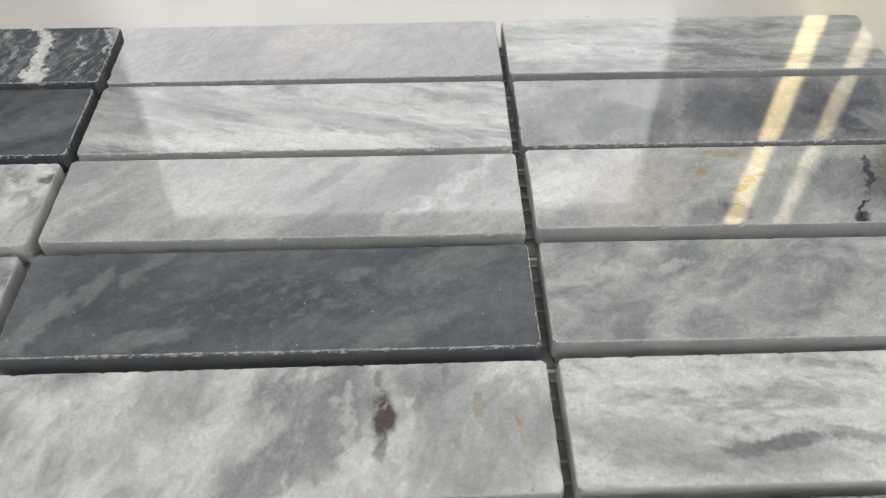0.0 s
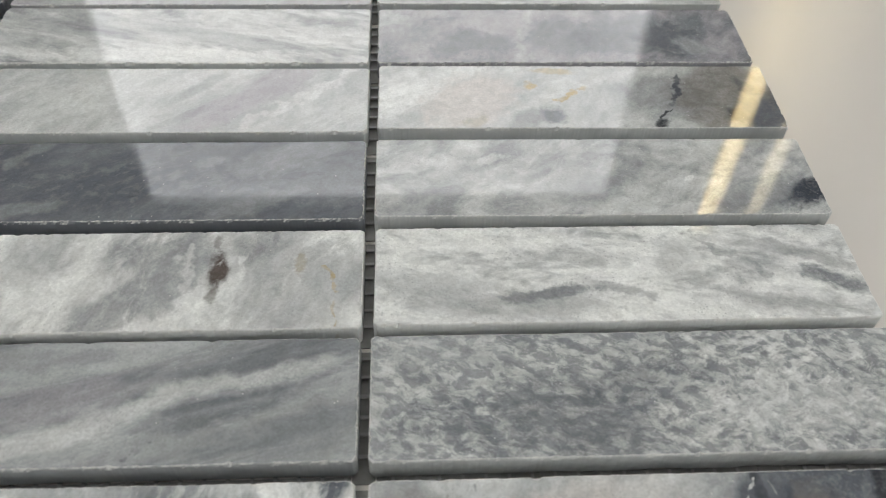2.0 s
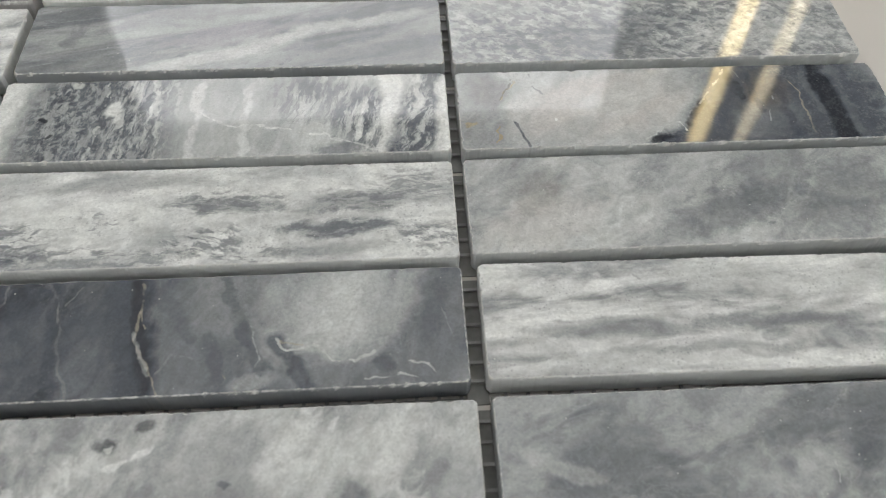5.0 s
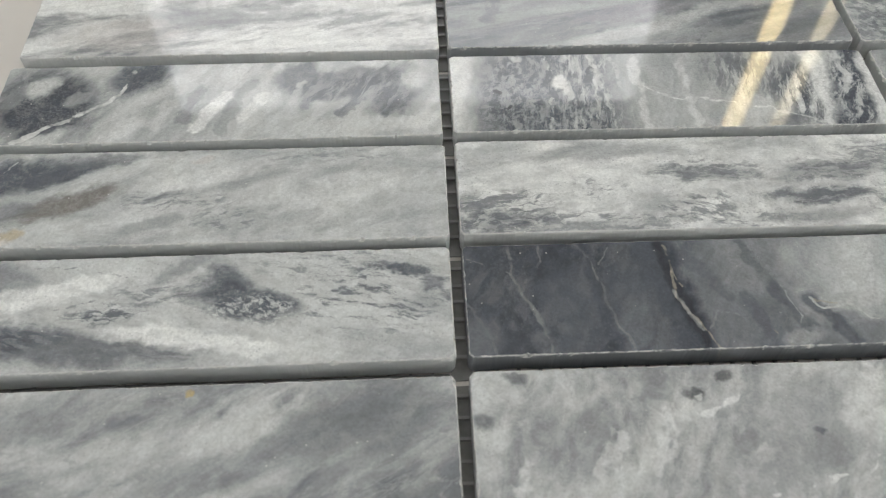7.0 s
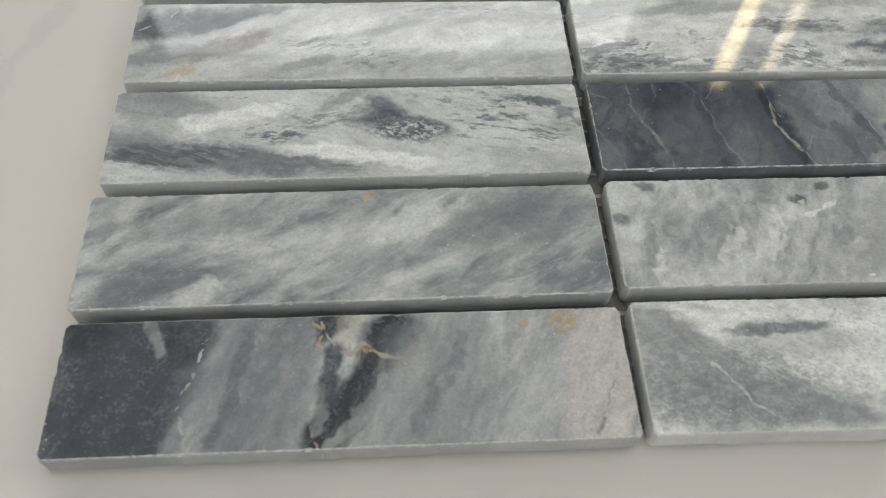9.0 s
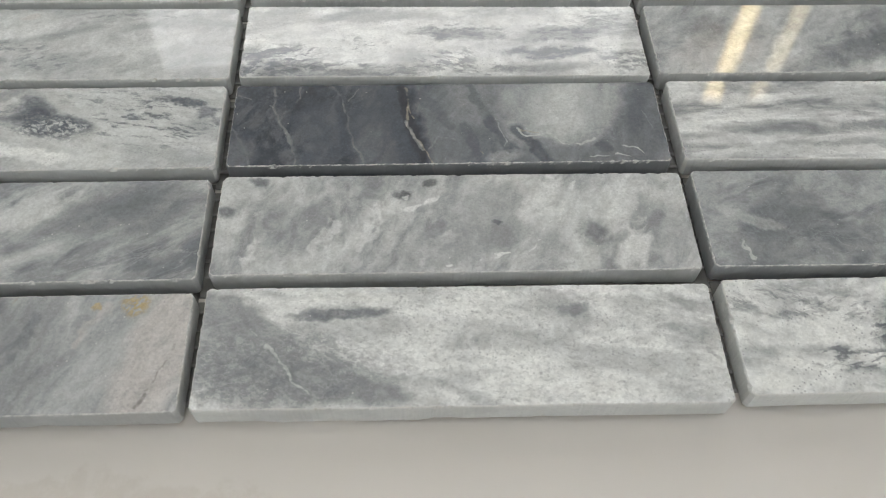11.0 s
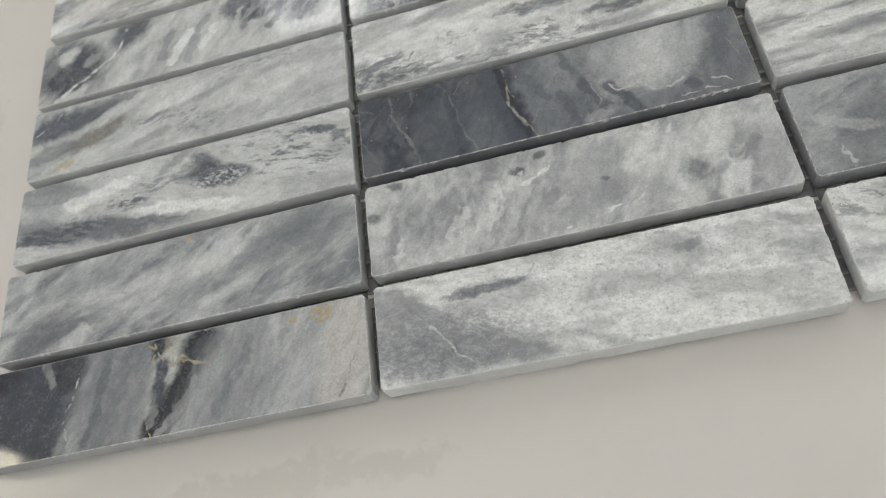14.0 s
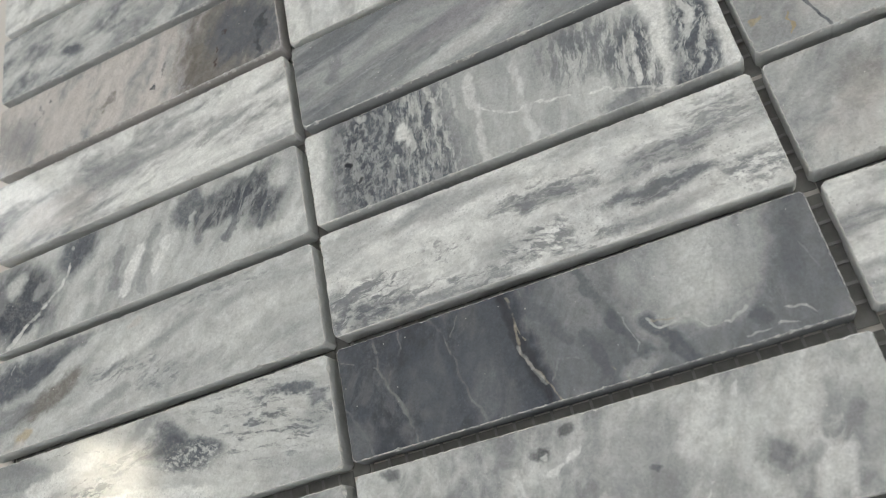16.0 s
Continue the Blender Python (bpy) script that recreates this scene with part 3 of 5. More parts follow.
tile(0, 3, (0.15, -0.29, -0.09), (0.09, 0.08), "pale grey marble tile with a brownish shaded end",
     light=PALE, dark=LIGHT, share=0.45, turn=14, stretch=2.6, size=7, soft=0.32, fine=0.6, pits=.2,
     marks=(patch(-41.1, 5.6, 13, 5.5, 14, SLATE, 1, 0.7),
            patch(-29.3, 6.7, 10, 2.4, 14, SLATE, 0.95, 0.8),
            patch(-22.4, 9.8, 9, 2, 8, GREY, 0.75, 0.8),
            patch(-27.4, -1.4, 13, 3, 20, UMBER, 0.8, 0.8),
            patch(-42.2, -3.9, 10, 3, 15, GREY, 0.6, 0.8),
            *line(PALE, 0.7, 0.8, (-48.6, 3.7), (-43.5, 5.7), (-40.3, 10.0), bend=0.3, ragged=0.3),
            patch(-36.9, -9.4, 3, 2, 10, GOLD, 0.6, 0.8),
            patch(-40.0, -11.5, 6, 1.4, 5, ROSE, 0.5, 0.8),
            fleck(-6.6, -1.4, 14, 3.5, 15, GREY, 0.65, 1.3, 3, 0.42, 0.8),
            patch(-8.4, -0.1, 5, 1.2, 15, GREY, 0.6, 0.8),
            patch(-11.0, -8.1, 9, 2, 15, MID, 0.6, 0.8),
            fleck(4.8, -6.5, 8, 3, 20, GREY, 0.6, 1.2, 2, 0.4, 0.8),
            patch(8.5, 3.5, 11, 2, 14, MID, 0.5, 0.8),
            patch(-0.9, 4.7, 14, 2.6, 14, WHITE, 0.5, 0.7),
            patch(28.0, 0.3, 14, 5, 15, WHITE, 0.45, 0.7),
            fleck(26.5, 10.2, 16, 2, 5, GREY, 0.5, 1.2, 3, 0.35, 0.8),
            patch(39.0, -3.2, 9, 4, 15, LIGHT, 0.5, 0.8),
            patch(-2.1, 9.7, 2, 1, 0, ROSE, 0.6, 0.8)))
tile(0, 4, (-0.13, -0.42, 0.20), (0.19, -0.06), "grey and white marble tile with slanting brush-like dark clouds",
     light=PALE, dark=LIGHT, share=0.45, turn=52, stretch=3.5, size=8, soft=0.3, fine=0.5,
     marks=(patch(-38.7, -0.5, 13, 14, 45, DARK, 0.9, 0.5),
            patch(-19.1, 8.2, 9, 6, 35, SLATE, 0.9, 0.6),
            patch(-40.4, 5.6, 4.5, 3.2, 40, PALE, 0.9, 0.6),
            patch(-31.7, 1.6, 4, 2, 50, LIGHT, 0.6, 0.8),
            patch(-45.5, 2.4, 2, 5, -20, MID, 0.6, 0.8),
            *line(WHITE, 0.8, 1.6, (-20.5, 10.6), (-24.0, 0.9), (-31.4, -4.1), (-43.1, -12.1), bend=0.5, ragged=0.6),
            patch(-38.6, -12.3, 9, 2, 30, PALE, 0.8, 0.7),
            patch(-8.9, -4.7, 16, 8, 45, LIGHT, 0.7, 0.6),
            vein(-8.5, 8.2, -13.8, -8.0, 3, PALE, 0.7, 0.7, 0.6),
            vein(-4.8, 5.0, -8.3, -6.2, 3, MID, 0.8, 0.7, 0.6),
            vein(1.3, 1.0, -4.7, -8.0, 3.4, WHITE, 0.9, 0.6, 0.5),
            vein(10.1, 1.5, 5.1, -6.1, 2.6, WHITE, 0.85, 0.6, 0.5),
            vein(6.7, 5.9, 0.6, -9.2, 3, MID, 0.6, 0.8, 0.6),
            patch(-19.9, -8.5, 7, 3, 40, WHITE, 0.5, 0.8),
            patch(17.3, 7.0, 8, 5, 20, SLATE, 0.8, 0.7),
            patch(27.5, 4.4, 12, 5, 15, DARK, 0.85, 0.7),
            patch(38.5, 2.7, 9, 8, 40, DARK, 0.85, 0.7),
            vein(24.2, 8.2, 19.3, -2.3, 3.2, SLATE, 0.6, 0.9, 0.6),
            vein(33.0, 3.6, 27.0, -5.1, 3, SLATE, 0.7, 0.9, 0.6),
            vein(40.6, 1.9, 36.8, -6.3, 3, SLATE, 0.7, 0.9, 0.6),
            fleck(28.5, 1.6, 18, 7, 55, LIGHT, 0.7, 2.4, 3.5, 0.4, 0.8),
            vein(18.4, 5.4, 15.9, -1.1, 2, PALE, 0.7, 0.8, 0.6),
            patch(43.9, 5.5, 3.4, 3.4, 60, PALE, 0.9, 0.6),
            patch(23.2, 10.4, 3, 2, 50, PALE, 0.6, 0.8),
            patch(30.1, -9.2, 18, 3, 5, PALE, 0.8, 0.7),
            patch(45.3, -8.1, 6, 3, 20, WHITE, 0.6, 0.8)))
tile(0, 5, (0.46, -0.18, 0.17), (-0.30, 0.09), "white marble tile with fine grey lengthwise streaks",
     light=WHITE, dark=MID, share=0.40, turn=10, stretch=4.0, size=6, soft=0.3, fine=0.6,
     marks=(patch(11.9, 2.0, 26, 3, 8, MID, 0.6, 1.2),
            patch(28.1, -0.8, 10, 2, 12, GREY, 0.6, 1.3),
            patch(-11.2, 1.1, 18, 3.5, 4, MID, 0.55, 1.2),
            patch(-27.3, -5.2, 16, 7, 0, ROSE, 0.5, 0.8),
            patch(34.4, 8.3, 20, 4, 14, WHITE, 0.7, 0.9)))
tile(0, 6, (0.00, 0.00, 0.00), (0.00, 0.00), "rose-white marble tile with dark brown slanting streaks",
     light=ROSE, dark=MID, share=0.40, turn=60, stretch=3.5, size=8, soft=0.28, fine=.6,
     marks=(patch(33.1, -1.3, 22, 18, 60, UMBER, 0.85, 0.9),
            patch(40.6, -1.1, 12, 16, 70, SLATE, 0.85, 0.9),
            vein(46.4, 1.8, 42.5, -8.1, 2.4, BLACK, 0.7, 0.9),
            vein(32.6, 3.1, 28.8, -7.1, 1.6, BROWN, 0.7, 0.9),
            patch(-22.9, -2.2, 16, 10, 50, ROSE, 0.8, 0.8),
            vein(-35.9, -0.3, -28.4, 10.9, 1.3, DARK, 0.85, 0.8),
            vein(5.6, -9.5, 12.1, 1.4, 1.6, DARK, 0.85, 0.9),
            vein(19.1, -10.1, 22.6, -1.9, 4, UMBER, 0.7),
            vein(-10.4, -6.0, -6.2, -1.9, 3, UMBER, 0.6),
            patch(-42.5, -1.4, 8, 12, 55, GREY, 0.5)))
tile(0, 7, (0.00, 0.00, 0.00), (0.00, 0.00), "pale grey marble tile with a dark spot",
     light=PALE, dark=GREY, share=0.42, turn=18, stretch=2.0, size=7, soft=0.3, fine=0.5,
     marks=(patch(-21.9, -5.3, 2.6, 4, 80, SLATE, 0.9, 0.7),
            patch(0.8, -7.9, 14, 3.5, 15, MID, 0.5, 1.2),
            patch(21.1, -12.2, 10, 2.5, 15, MID, 0.6, 1.2)))
tile(0, 8, (0.00, 0.00, 0.00), (0.00, 0.00), "white marble tile with a few grey stains",
     light=WHITE, dark=MID, share=0.34, turn=50, stretch=2.2, size=9, soft=0.3, fine=.8,
     marks=(patch(49.6, 7.1, 3, 2, 10, SLATE, 0.8, 1),
            patch(47.4, -6.9, 8, 6, 60, LIGHT, 0.6, 1.1),
            vein(39.8, 8.9, 47.6, -0.2, 2, GREY, 0.5, 1)))
tile(0, 9, (0.00, 0.00, 0.00), (0.00, 0.00), "dark slate-coloured marble tile",
     light=SLATE, dark=DARK, share=0.45, turn=25, stretch=2.4, size=7, soft=0.2, fine=.7,
     marks=(patch(39.5, -2.3, 14, 4, 20, GREY, 0.5, 1),))
tile(0, 10, (0.00, 0.00, 0.00), (0.00, 0.00), "dark marble tile with ragged white cross bands",
     light=GREY, dark=DARK, share=0.60, turn=78, stretch=2.5, size=4, soft=0.15, fine=1.1,
     marks=(vein(29.1, 12.9, 33.8, -11.0, 4.6, WHITE, 0.9, 1),
            vein(40.7, 9.3, 44.9, -11.3, 1.6, PALE, 0.7, 1.2),
            vein(21.1, 9.9, 25.7, -8.3, 1.8, LIGHT, 0.6, 1.2),
            vein(46.4, 11.8, 50.2, -11.5, 1.8, PALE, 0.8, 0.8),
            vein(36.9, 9.4, 39.9, -11.2, 3, BLACK, 0.4, 1.2)))
tile(1, 0, (-0.16, -0.24, -0.67), (0.36, 0.46), "white speckled marble tile with a grey wedge at one end", lip=(-0.037, -0.006),
     honed=0.2, light=WHITE, dark=LIGHT, share=0.36, turn=-12, stretch=2.2, size=7, soft=0.34, fine=0.5, pits=0.4,
     marks=(patch(-38.7, -3.6, 17, 11, -25, MID, 0.72, 0.5),
            patch(-27.2, -7.3, 16, 5, -12, MID, 0.72, 0.5),
            patch(-44.9, 7.2, 9, 5, -20, MID, 0.8, 0.7),
            patch(-19.0, -9.3, 10, 2.4, -4, MID, 0.7, 0.5),
            fleck(-33.5, -4.9, 24, 9, -15, GREY, 0.5, 0.9, 1.6, 0.55, 0.8),
            *line(PALE, 0.7, 0.9, (-40.9, 3.5), (-36.3, -1.4), (-32.3, -6.0), (-28.5, -10.0), bend=0.4, ragged=0.6),
            *line(PALE, 0.75, 1.6, (-37.7, 8.2), (-33.1, 3.2), (-26.6, -0.5), (-17.1, -3.7), (-9.3, -9.0), bend=0.5, ragged=0.6),
            *line(LIGHT, 0.6, 0.8, (-49.2, 3.7), (-40.6, 5.8), bend=0.3, ragged=0.3),
            patch(-34.4, 6.9, 4, 2.4, 0, WHITE, 0.8, 0.7),
            *line(GREY, 0.35, 0.8, (-35.8, 5.1), (-28.7, 0.7), (-17.6, -4.2), bend=0.5, ragged=0.8),
            patch(-22.2, 6.8, 9, 1.5, 3, GREY, 0.85, 0.7),
            patch(-29.1, 6.1, 5, 1, -5, GREY, 0.6, 0.8),
            *line(GREY, 0.3, 0.8, (-35.8, 10.6), (-29.5, 12.3), (-20.8, 10.8), bend=0.5, ragged=0.3),
            patch(22.8, 7.2, 3.5, 1.8, 10, GREY, 0.7, 0.8),
            patch(20.7, 8.5, 7, 3.5, -10, MID, 0.5, 0.8),
            patch(45.2, 8.5, 6, 2, -20, MID, 0.6, 0.8),
            *line(MID, 0.5, 1.4, (37.0, 6.2), (44.2, 2.2), (48.7, -3.9), bend=0.8, ragged=0.8),
            patch(6.1, 2.1, 14, 3, -10, LIGHT, 0.5, 0.8),
            patch(-8.8, 1.3, 12, 3, 10, WHITE, 0.5, 0.7),
            patch(29.3, -3.3, 14, 3, -6, LIGHT, 0.45, 0.8),
            fleck(8.1, -0.3, 60, 20, 0, MID, 0.35, 0.8, 1.4, 0.34, 0.3)))
tile(1, 1, (-0.03, 0.38, -0.30), (0.57, 0.19), "grey mottled marble tile with small pits and chalky scratches",
     light=PALE, dark=MID, share=0.44, turn=64, stretch=1.9, size=7, soft=0.34, fine=0.45,
     marks=(vein(-19.6, -5.2, -13.9, 4.9, 3.8, WHITE, 0.5, 1),
            vein(-28.7, -7.8, -24.5, 0.6, 3, WHITE, 0.45, 1),
            vein(-5.9, -9.6, -0.9, -1.2, 3, WHITE, 0.5, 1),
            vein(-43.3, -8.9, -39.8, 2.3, 3.4, WHITE, 0.5, 1),
            patch(-38.4, -0.7, 6, 5, 60, GREY, 0.45, 1),
            patch(8.7, 1.5, 10, 10, 60, MID, 0.5, 1),
            patch(-1.2, -6.9, 14, 5, 20, MID, 0.5, 1),
            vein(21.0, -1.6, 26.0, 9.7, 1.4, WHITE, 0.5, 1.1, 0.5),
            patch(29.7, -3.4, 2.6, 2.6, 0, DARK, 0.7, 0.8),
            patch(29.7, -3.4, 5, 4, 0, MID, 0.6, 1),
            patch(43.1, -1.9, 7, 9, 60, MID, 0.5, 1),
            patch(35.7, 4.2, 9, 4, 60, WHITE, 0.5, 1),
            patch(36.2, -7.5, 7, 4, 60, WHITE, 0.6, 1),
            patch(18.8, 5.9, 8, 3, 60, WHITE, 0.6, 1),
            patch(-10.9, 7.4, 1.9, 1.4, 10, BLACK, 0.7, 0.3),
            patch(-5.4, 10.1, 1.6, 1.1, 10, BLACK, 0.6, 0.3),
            patch(-10.5, 6.9, 0.9, 0.7, 10, PALE, 0.9, 0.4),
            patch(-8.8, 4.0, 2.4, 0.7, 25, WHITE, 0.8, 1),
            patch(-5.2, 5.5, 1.8, 0.6, 25, WHITE, 0.8, 1),
            patch(-42.4, 11.0, 2.2, 1.1, 0, DARK, 0.6, 0.5),
            patch(-47.8, 2.4, 2.2, 1.8, 0, DARK, 0.55, 0.5),
            vein(-2.5, -11.7, 6.8, -9.1, 0.7, WHITE, 0.8, 1, 0.5),
            vein(6.9, -8.4, 14.4, -8.5, 1, WHITE, 0.85, 1, 0.6),
            vein(14.4, -8.5, 20.0, -0.1, 0.6, WHITE, 0.8, 0.9, 0.4),
            patch(8.6, 0.1, 0.6, 1.4, 80, SLATE, 0.6, 0.6)))
tile(1, 2, (-0.21, 0.41, -0.00), (-0.33, -0.47), "dark blue-black marble tile with pale and gold veins",
     light=MID, dark=SLATE, share=0.52, turn=72, stretch=2.4, size=8, soft=0.34, fine=0.4,
     marks=(patch(-33.9, -0.0, 25, 26, -10, DARK, 0.9, 0.35), fleck(-32, 0, 24, 20, 70, GREY, 0.45, 5.0, 1.6, 0.42, 0.3), fleck(-30, 0, 26, 20, 75, BLACK, 0.35, 3.0, 2.0, 0.4, 0.3), fleck(2, 0, 14, 20, 72, SLATE, 0.5, 3.0, 2.6, 0.42, 0.3),
            patch(-28.9, -0.3, 7, 7, 60, SLATE, 0.75, 0.5),
            patch(-18.3, -1.8, 6, 12, -15, SLATE, 0.8, 0.6),
            patch(-48.3, -9.8, 5, 7, -20, GREY, 0.6, 0.6),
            patch(-26.9, -8.1, 9, 4, 20, SLATE, 0.6, 0.7),
            patch(-18.2, -6.7, 3, 7, -10, GREY, 0.5, 0.7),
            patch(1.9, -0.9, 13, 13, 70, GREY, 0.8, 0.5),
            patch(7.6, 7.0, 10, 8, 60, MID, 0.6, 0.6),
            patch(25.4, 2.9, 19, 13, 70, LIGHT, 0.9, 0.5),
            patch(28.1, 4.8, 11, 8, 60, PALE, 0.8, 0.6),
            patch(18.8, 8.5, 8, 6, 60, LIGHT, 0.6, 0.6),
            patch(35.8, 5.5, 6, 9, -15, LIGHT, 0.7, 0.6),
            patch(23.2, -10.2, 22, 3.2, 2, GREY, 0.75, 0.6),
            patch(44.8, -2.2, 6, 16, -10, GREY, 0.85, 0.6),
            patch(43.6, 1.9, 2.5, 8, -15, SLATE, 0.5, 0.8),
            vein(-12.5, 11.8, -7.6, -12.3, 8, DARK, 1, 0.5, 0.4),
            vein(-14.2, 11.3, -10.5, -11.7, 4, SLATE, 0.5, 0.7, 0.5),
            vein(-11.3, 10.7, -6.6, -10.1, 2.6, BLACK, 0.6, 0.6, 0.4),
            vein(-25.9, 12.0, -23.1, -9.2, 2.4, DARK, 0.6, 0.6, 0.5),
            vein(5.3, 11.9, 10.3, -2.3, 2.2, SLATE, 0.6, 0.6, 0.5),
            vein(9.4, 0.7, 13.5, -8.3, 2.6, SLATE, 0.6, 0.6, 0.5),
            vein(15.4, -2.1, 21.5, -12.3, 3.2, SLATE, 0.85, 0.5, 0.4),
            vein(-6.2, 8.8, 0.2, -0.8, 3, SLATE, 0.5, 0.7, 0.6),
            vein(3.6, -1.0, 5.9, -12.1, 2.6, SLATE, 0.6, 0.6, 0.5),
            patch(34.4, -7.5, 1.6, 2, 0, SLATE, 0.7, 0.6),
            patch(20.5, -6.3, 3, 2, 0, SLATE, 0.5, 0.7),
            *line(MID, 0.4, 0.9, (-40.8, 13.0), (-39.9, 4.8), (-37.2, -2.3), (-34.2, -12.8), bend=0.3, ragged=0.3),
            *line(MID, 0.5, 0.7, (-49.3, 9.2), (-44.4, 7.1), (-40.2, 5.1), bend=0.3, ragged=0.3),
            *line(MID, 0.36, 0.8, (-34.5, 12.7), (-34.8, 8.2), (-37.2, 4.7), (-38.1, 1.2), bend=0.3, ragged=0.3),
            *line(MID, 0.36, 1.4, (-39.3, 3.3), (-37.1, -2.8), (-35.4, -7.6), bend=0.3, ragged=0.3),
            *line(MID, 0.36, 0.8, (-27.8, 13.2), (-24.1, 6.1), (-22.9, -0.6), (-21.2, -7.0), (-19.0, -12.6), bend=0.3, ragged=0.3),
            *line(MID, 0.5, 0.6, (-19.5, 12.4), (-22.1, 8.6), (-24.0, 5.5), bend=0.3, ragged=0.3),
            *line(GREY, 0.65, 1.0, (-49.0, -1.2), (-46.0, -7.1), (-44.3, -12.5), bend=0.3, ragged=0.3),
            *line(SAND, 0.58, 0.9, (-9.8, 10.6), (-9.1, 4.7), (-9.7, -0.8), (-6.8, -6.8), (-3.4, -12.5), bend=0.3, ragged=0.3),
            *line(LIGHT, 0.5, 1.3, (-9.9, 0.7), (-8.2, -4.3), (-6.6, -8.2), bend=0.3, ragged=0.3),
            *line(SAND, 0.54, 0.6, (-9.1, 6.8), (-8.1, 1.6), bend=0.3, ragged=0.3),
            *line(MID, 0.65, 0.7, (-5.0, -7.8), (-2.5, -4.6), (1.3, -5.4), bend=0.3, ragged=0.3),
            *line(SAND, 0.68, 0.7, (5.1, -10.7), (3.9, -6.7), (5.8, -7.9), (7.9, -10.8), (10.1, -12.3), bend=0.3, ragged=0.3),
            *line(LIGHT, 0.58, 0.6, (10.9, 0.8), (12.9, -5.9), (11.9, -8.7), (9.1, -11.3), bend=0.3, ragged=0.3),
            patch(11.5, -10.5, 5, 2, 10, LIGHT, 0.6, 0.7),
            *line(PALE, 0.68, 0.8, (15.1, -0.8), (17.3, -4.3), (21.8, -3.3), (25.4, -6.9), (29.1, -7.2), (32.9, -5.5), bend=0.3, ragged=0.3),
            *line(SAND, 0.58, 0.5, (16.2, -2.2), (19.0, -3.0), (21.4, -3.1), bend=0.3, ragged=0.3),
            *line(PALE, 0.61, 0.7, (35.7, -6.4), (39.7, -7.4), (42.4, -8.4), (44.6, -10.9), bend=0.3, ragged=0.3),
            *line(PALE, 0.65, 0.7, (31.3, -10.9), (34.1, -10.5), (37.0, -9.7), (40.9, -11.1), (43.7, -11.8), bend=0.3, ragged=0.3),
            *line(MID, 0.58, 0.5, (45.4, 2.9), (47.2, -3.3), bend=0.3, ragged=0.3)))
tile(1, 3, (-0.12, 0.02, -0.28), (-0.28, 0.20), "white marble tile with ragged grey flecks",
     light=WHITE, dark=LIGHT, share=0.4, turn=8, stretch=2.8, size=7, soft=0.34, fine=0.5, pits=.35,
     marks=(patch(-12.5, 0.8, 24, 5, 8, WHITE, 0.5, 0.6),
            patch(11.4, -5.7, 14, 4, 6, WHITE, 0.5, 0.6),
            fleck(25.4, -4.3, 13, 2.6, 4, SLATE, 0.8, 1.8, 3, 0.62, 0.7),
            patch(25.8, -4.6, 12, 1.8, 2, GREY, 0.5, 0.8),
            patch(28.3, 2.4, 14, 3, 3, MID, 0.65, 0.8),
            fleck(28.3, 2.4, 14, 3.4, 3, GREY, 0.7, 1.6, 3, 0.5, 0.8),
            patch(2.7, 2.7, 12, 2.4, -2, MID, 0.7, 0.8),
            fleck(2.6, 3.0, 14, 3.4, 0, GREY, 0.75, 1.5, 3, 0.5, 0.8),
            fleck(-0.3, -7.2, 10, 4, -20, SLATE, 0.7, 1.4, 3, 0.5, 0.8),
            fleck(43.7, -7.3, 8, 4.5, -10, SLATE, 0.7, 1.5, 2.6, 0.55, 0.8),
            fleck(-40.5, -5.2, 13, 4, 5, SLATE, 0.75, 1.5, 3, 0.55, 0.8),
            patch(-42.0, -9.7, 12, 3, 3, MID, 0.6, 0.8),
            fleck(-41.9, -10.2, 12, 3.5, 5, SLATE, 0.75, 1.3, 2.5, 0.55, 0.8),
            fleck(-21.7, -10.7, 22, 3.5, 5, SLATE, 0.7, 1.4, 3, 0.52, 0.8),
            patch(-23.2, -11.6, 20, 2.4, 3, LIGHT, 0.5, 0.8),
            patch(-18.0, 8.8, 16, 2.6, 5, MID, 0.6, 0.7),
            patch(-42.2, 9.5, 10, 3, 5, LIGHT, 0.6, 0.8),
            fleck(12.8, -10.3, 12, 2, 0, SLATE, 0.6, 1.3, 3, 0.45, 0.8),
            patch(23.5, -9.9, 14, 2.2, 3, MID, 0.55, 0.8),
            fleck(42.3, 6.7, 12, 5, 0, GREY, 0.6, 1.4, 3.2, 0.45, 0.8),
            fleck(-20.4, -1.0, 8, 3, 10, GREY, 0.6, 1.2, 2.2, 0.35, 0.8),
            vein(31.4, 11.9, 33.8, 6.0, 2.4, WHITE, 0.5, 0.8, 0.6),
            vein(36.9, -6.0, 40.0, -12.1, 2.4, WHITE, 0.6, 0.8, 0.6)))
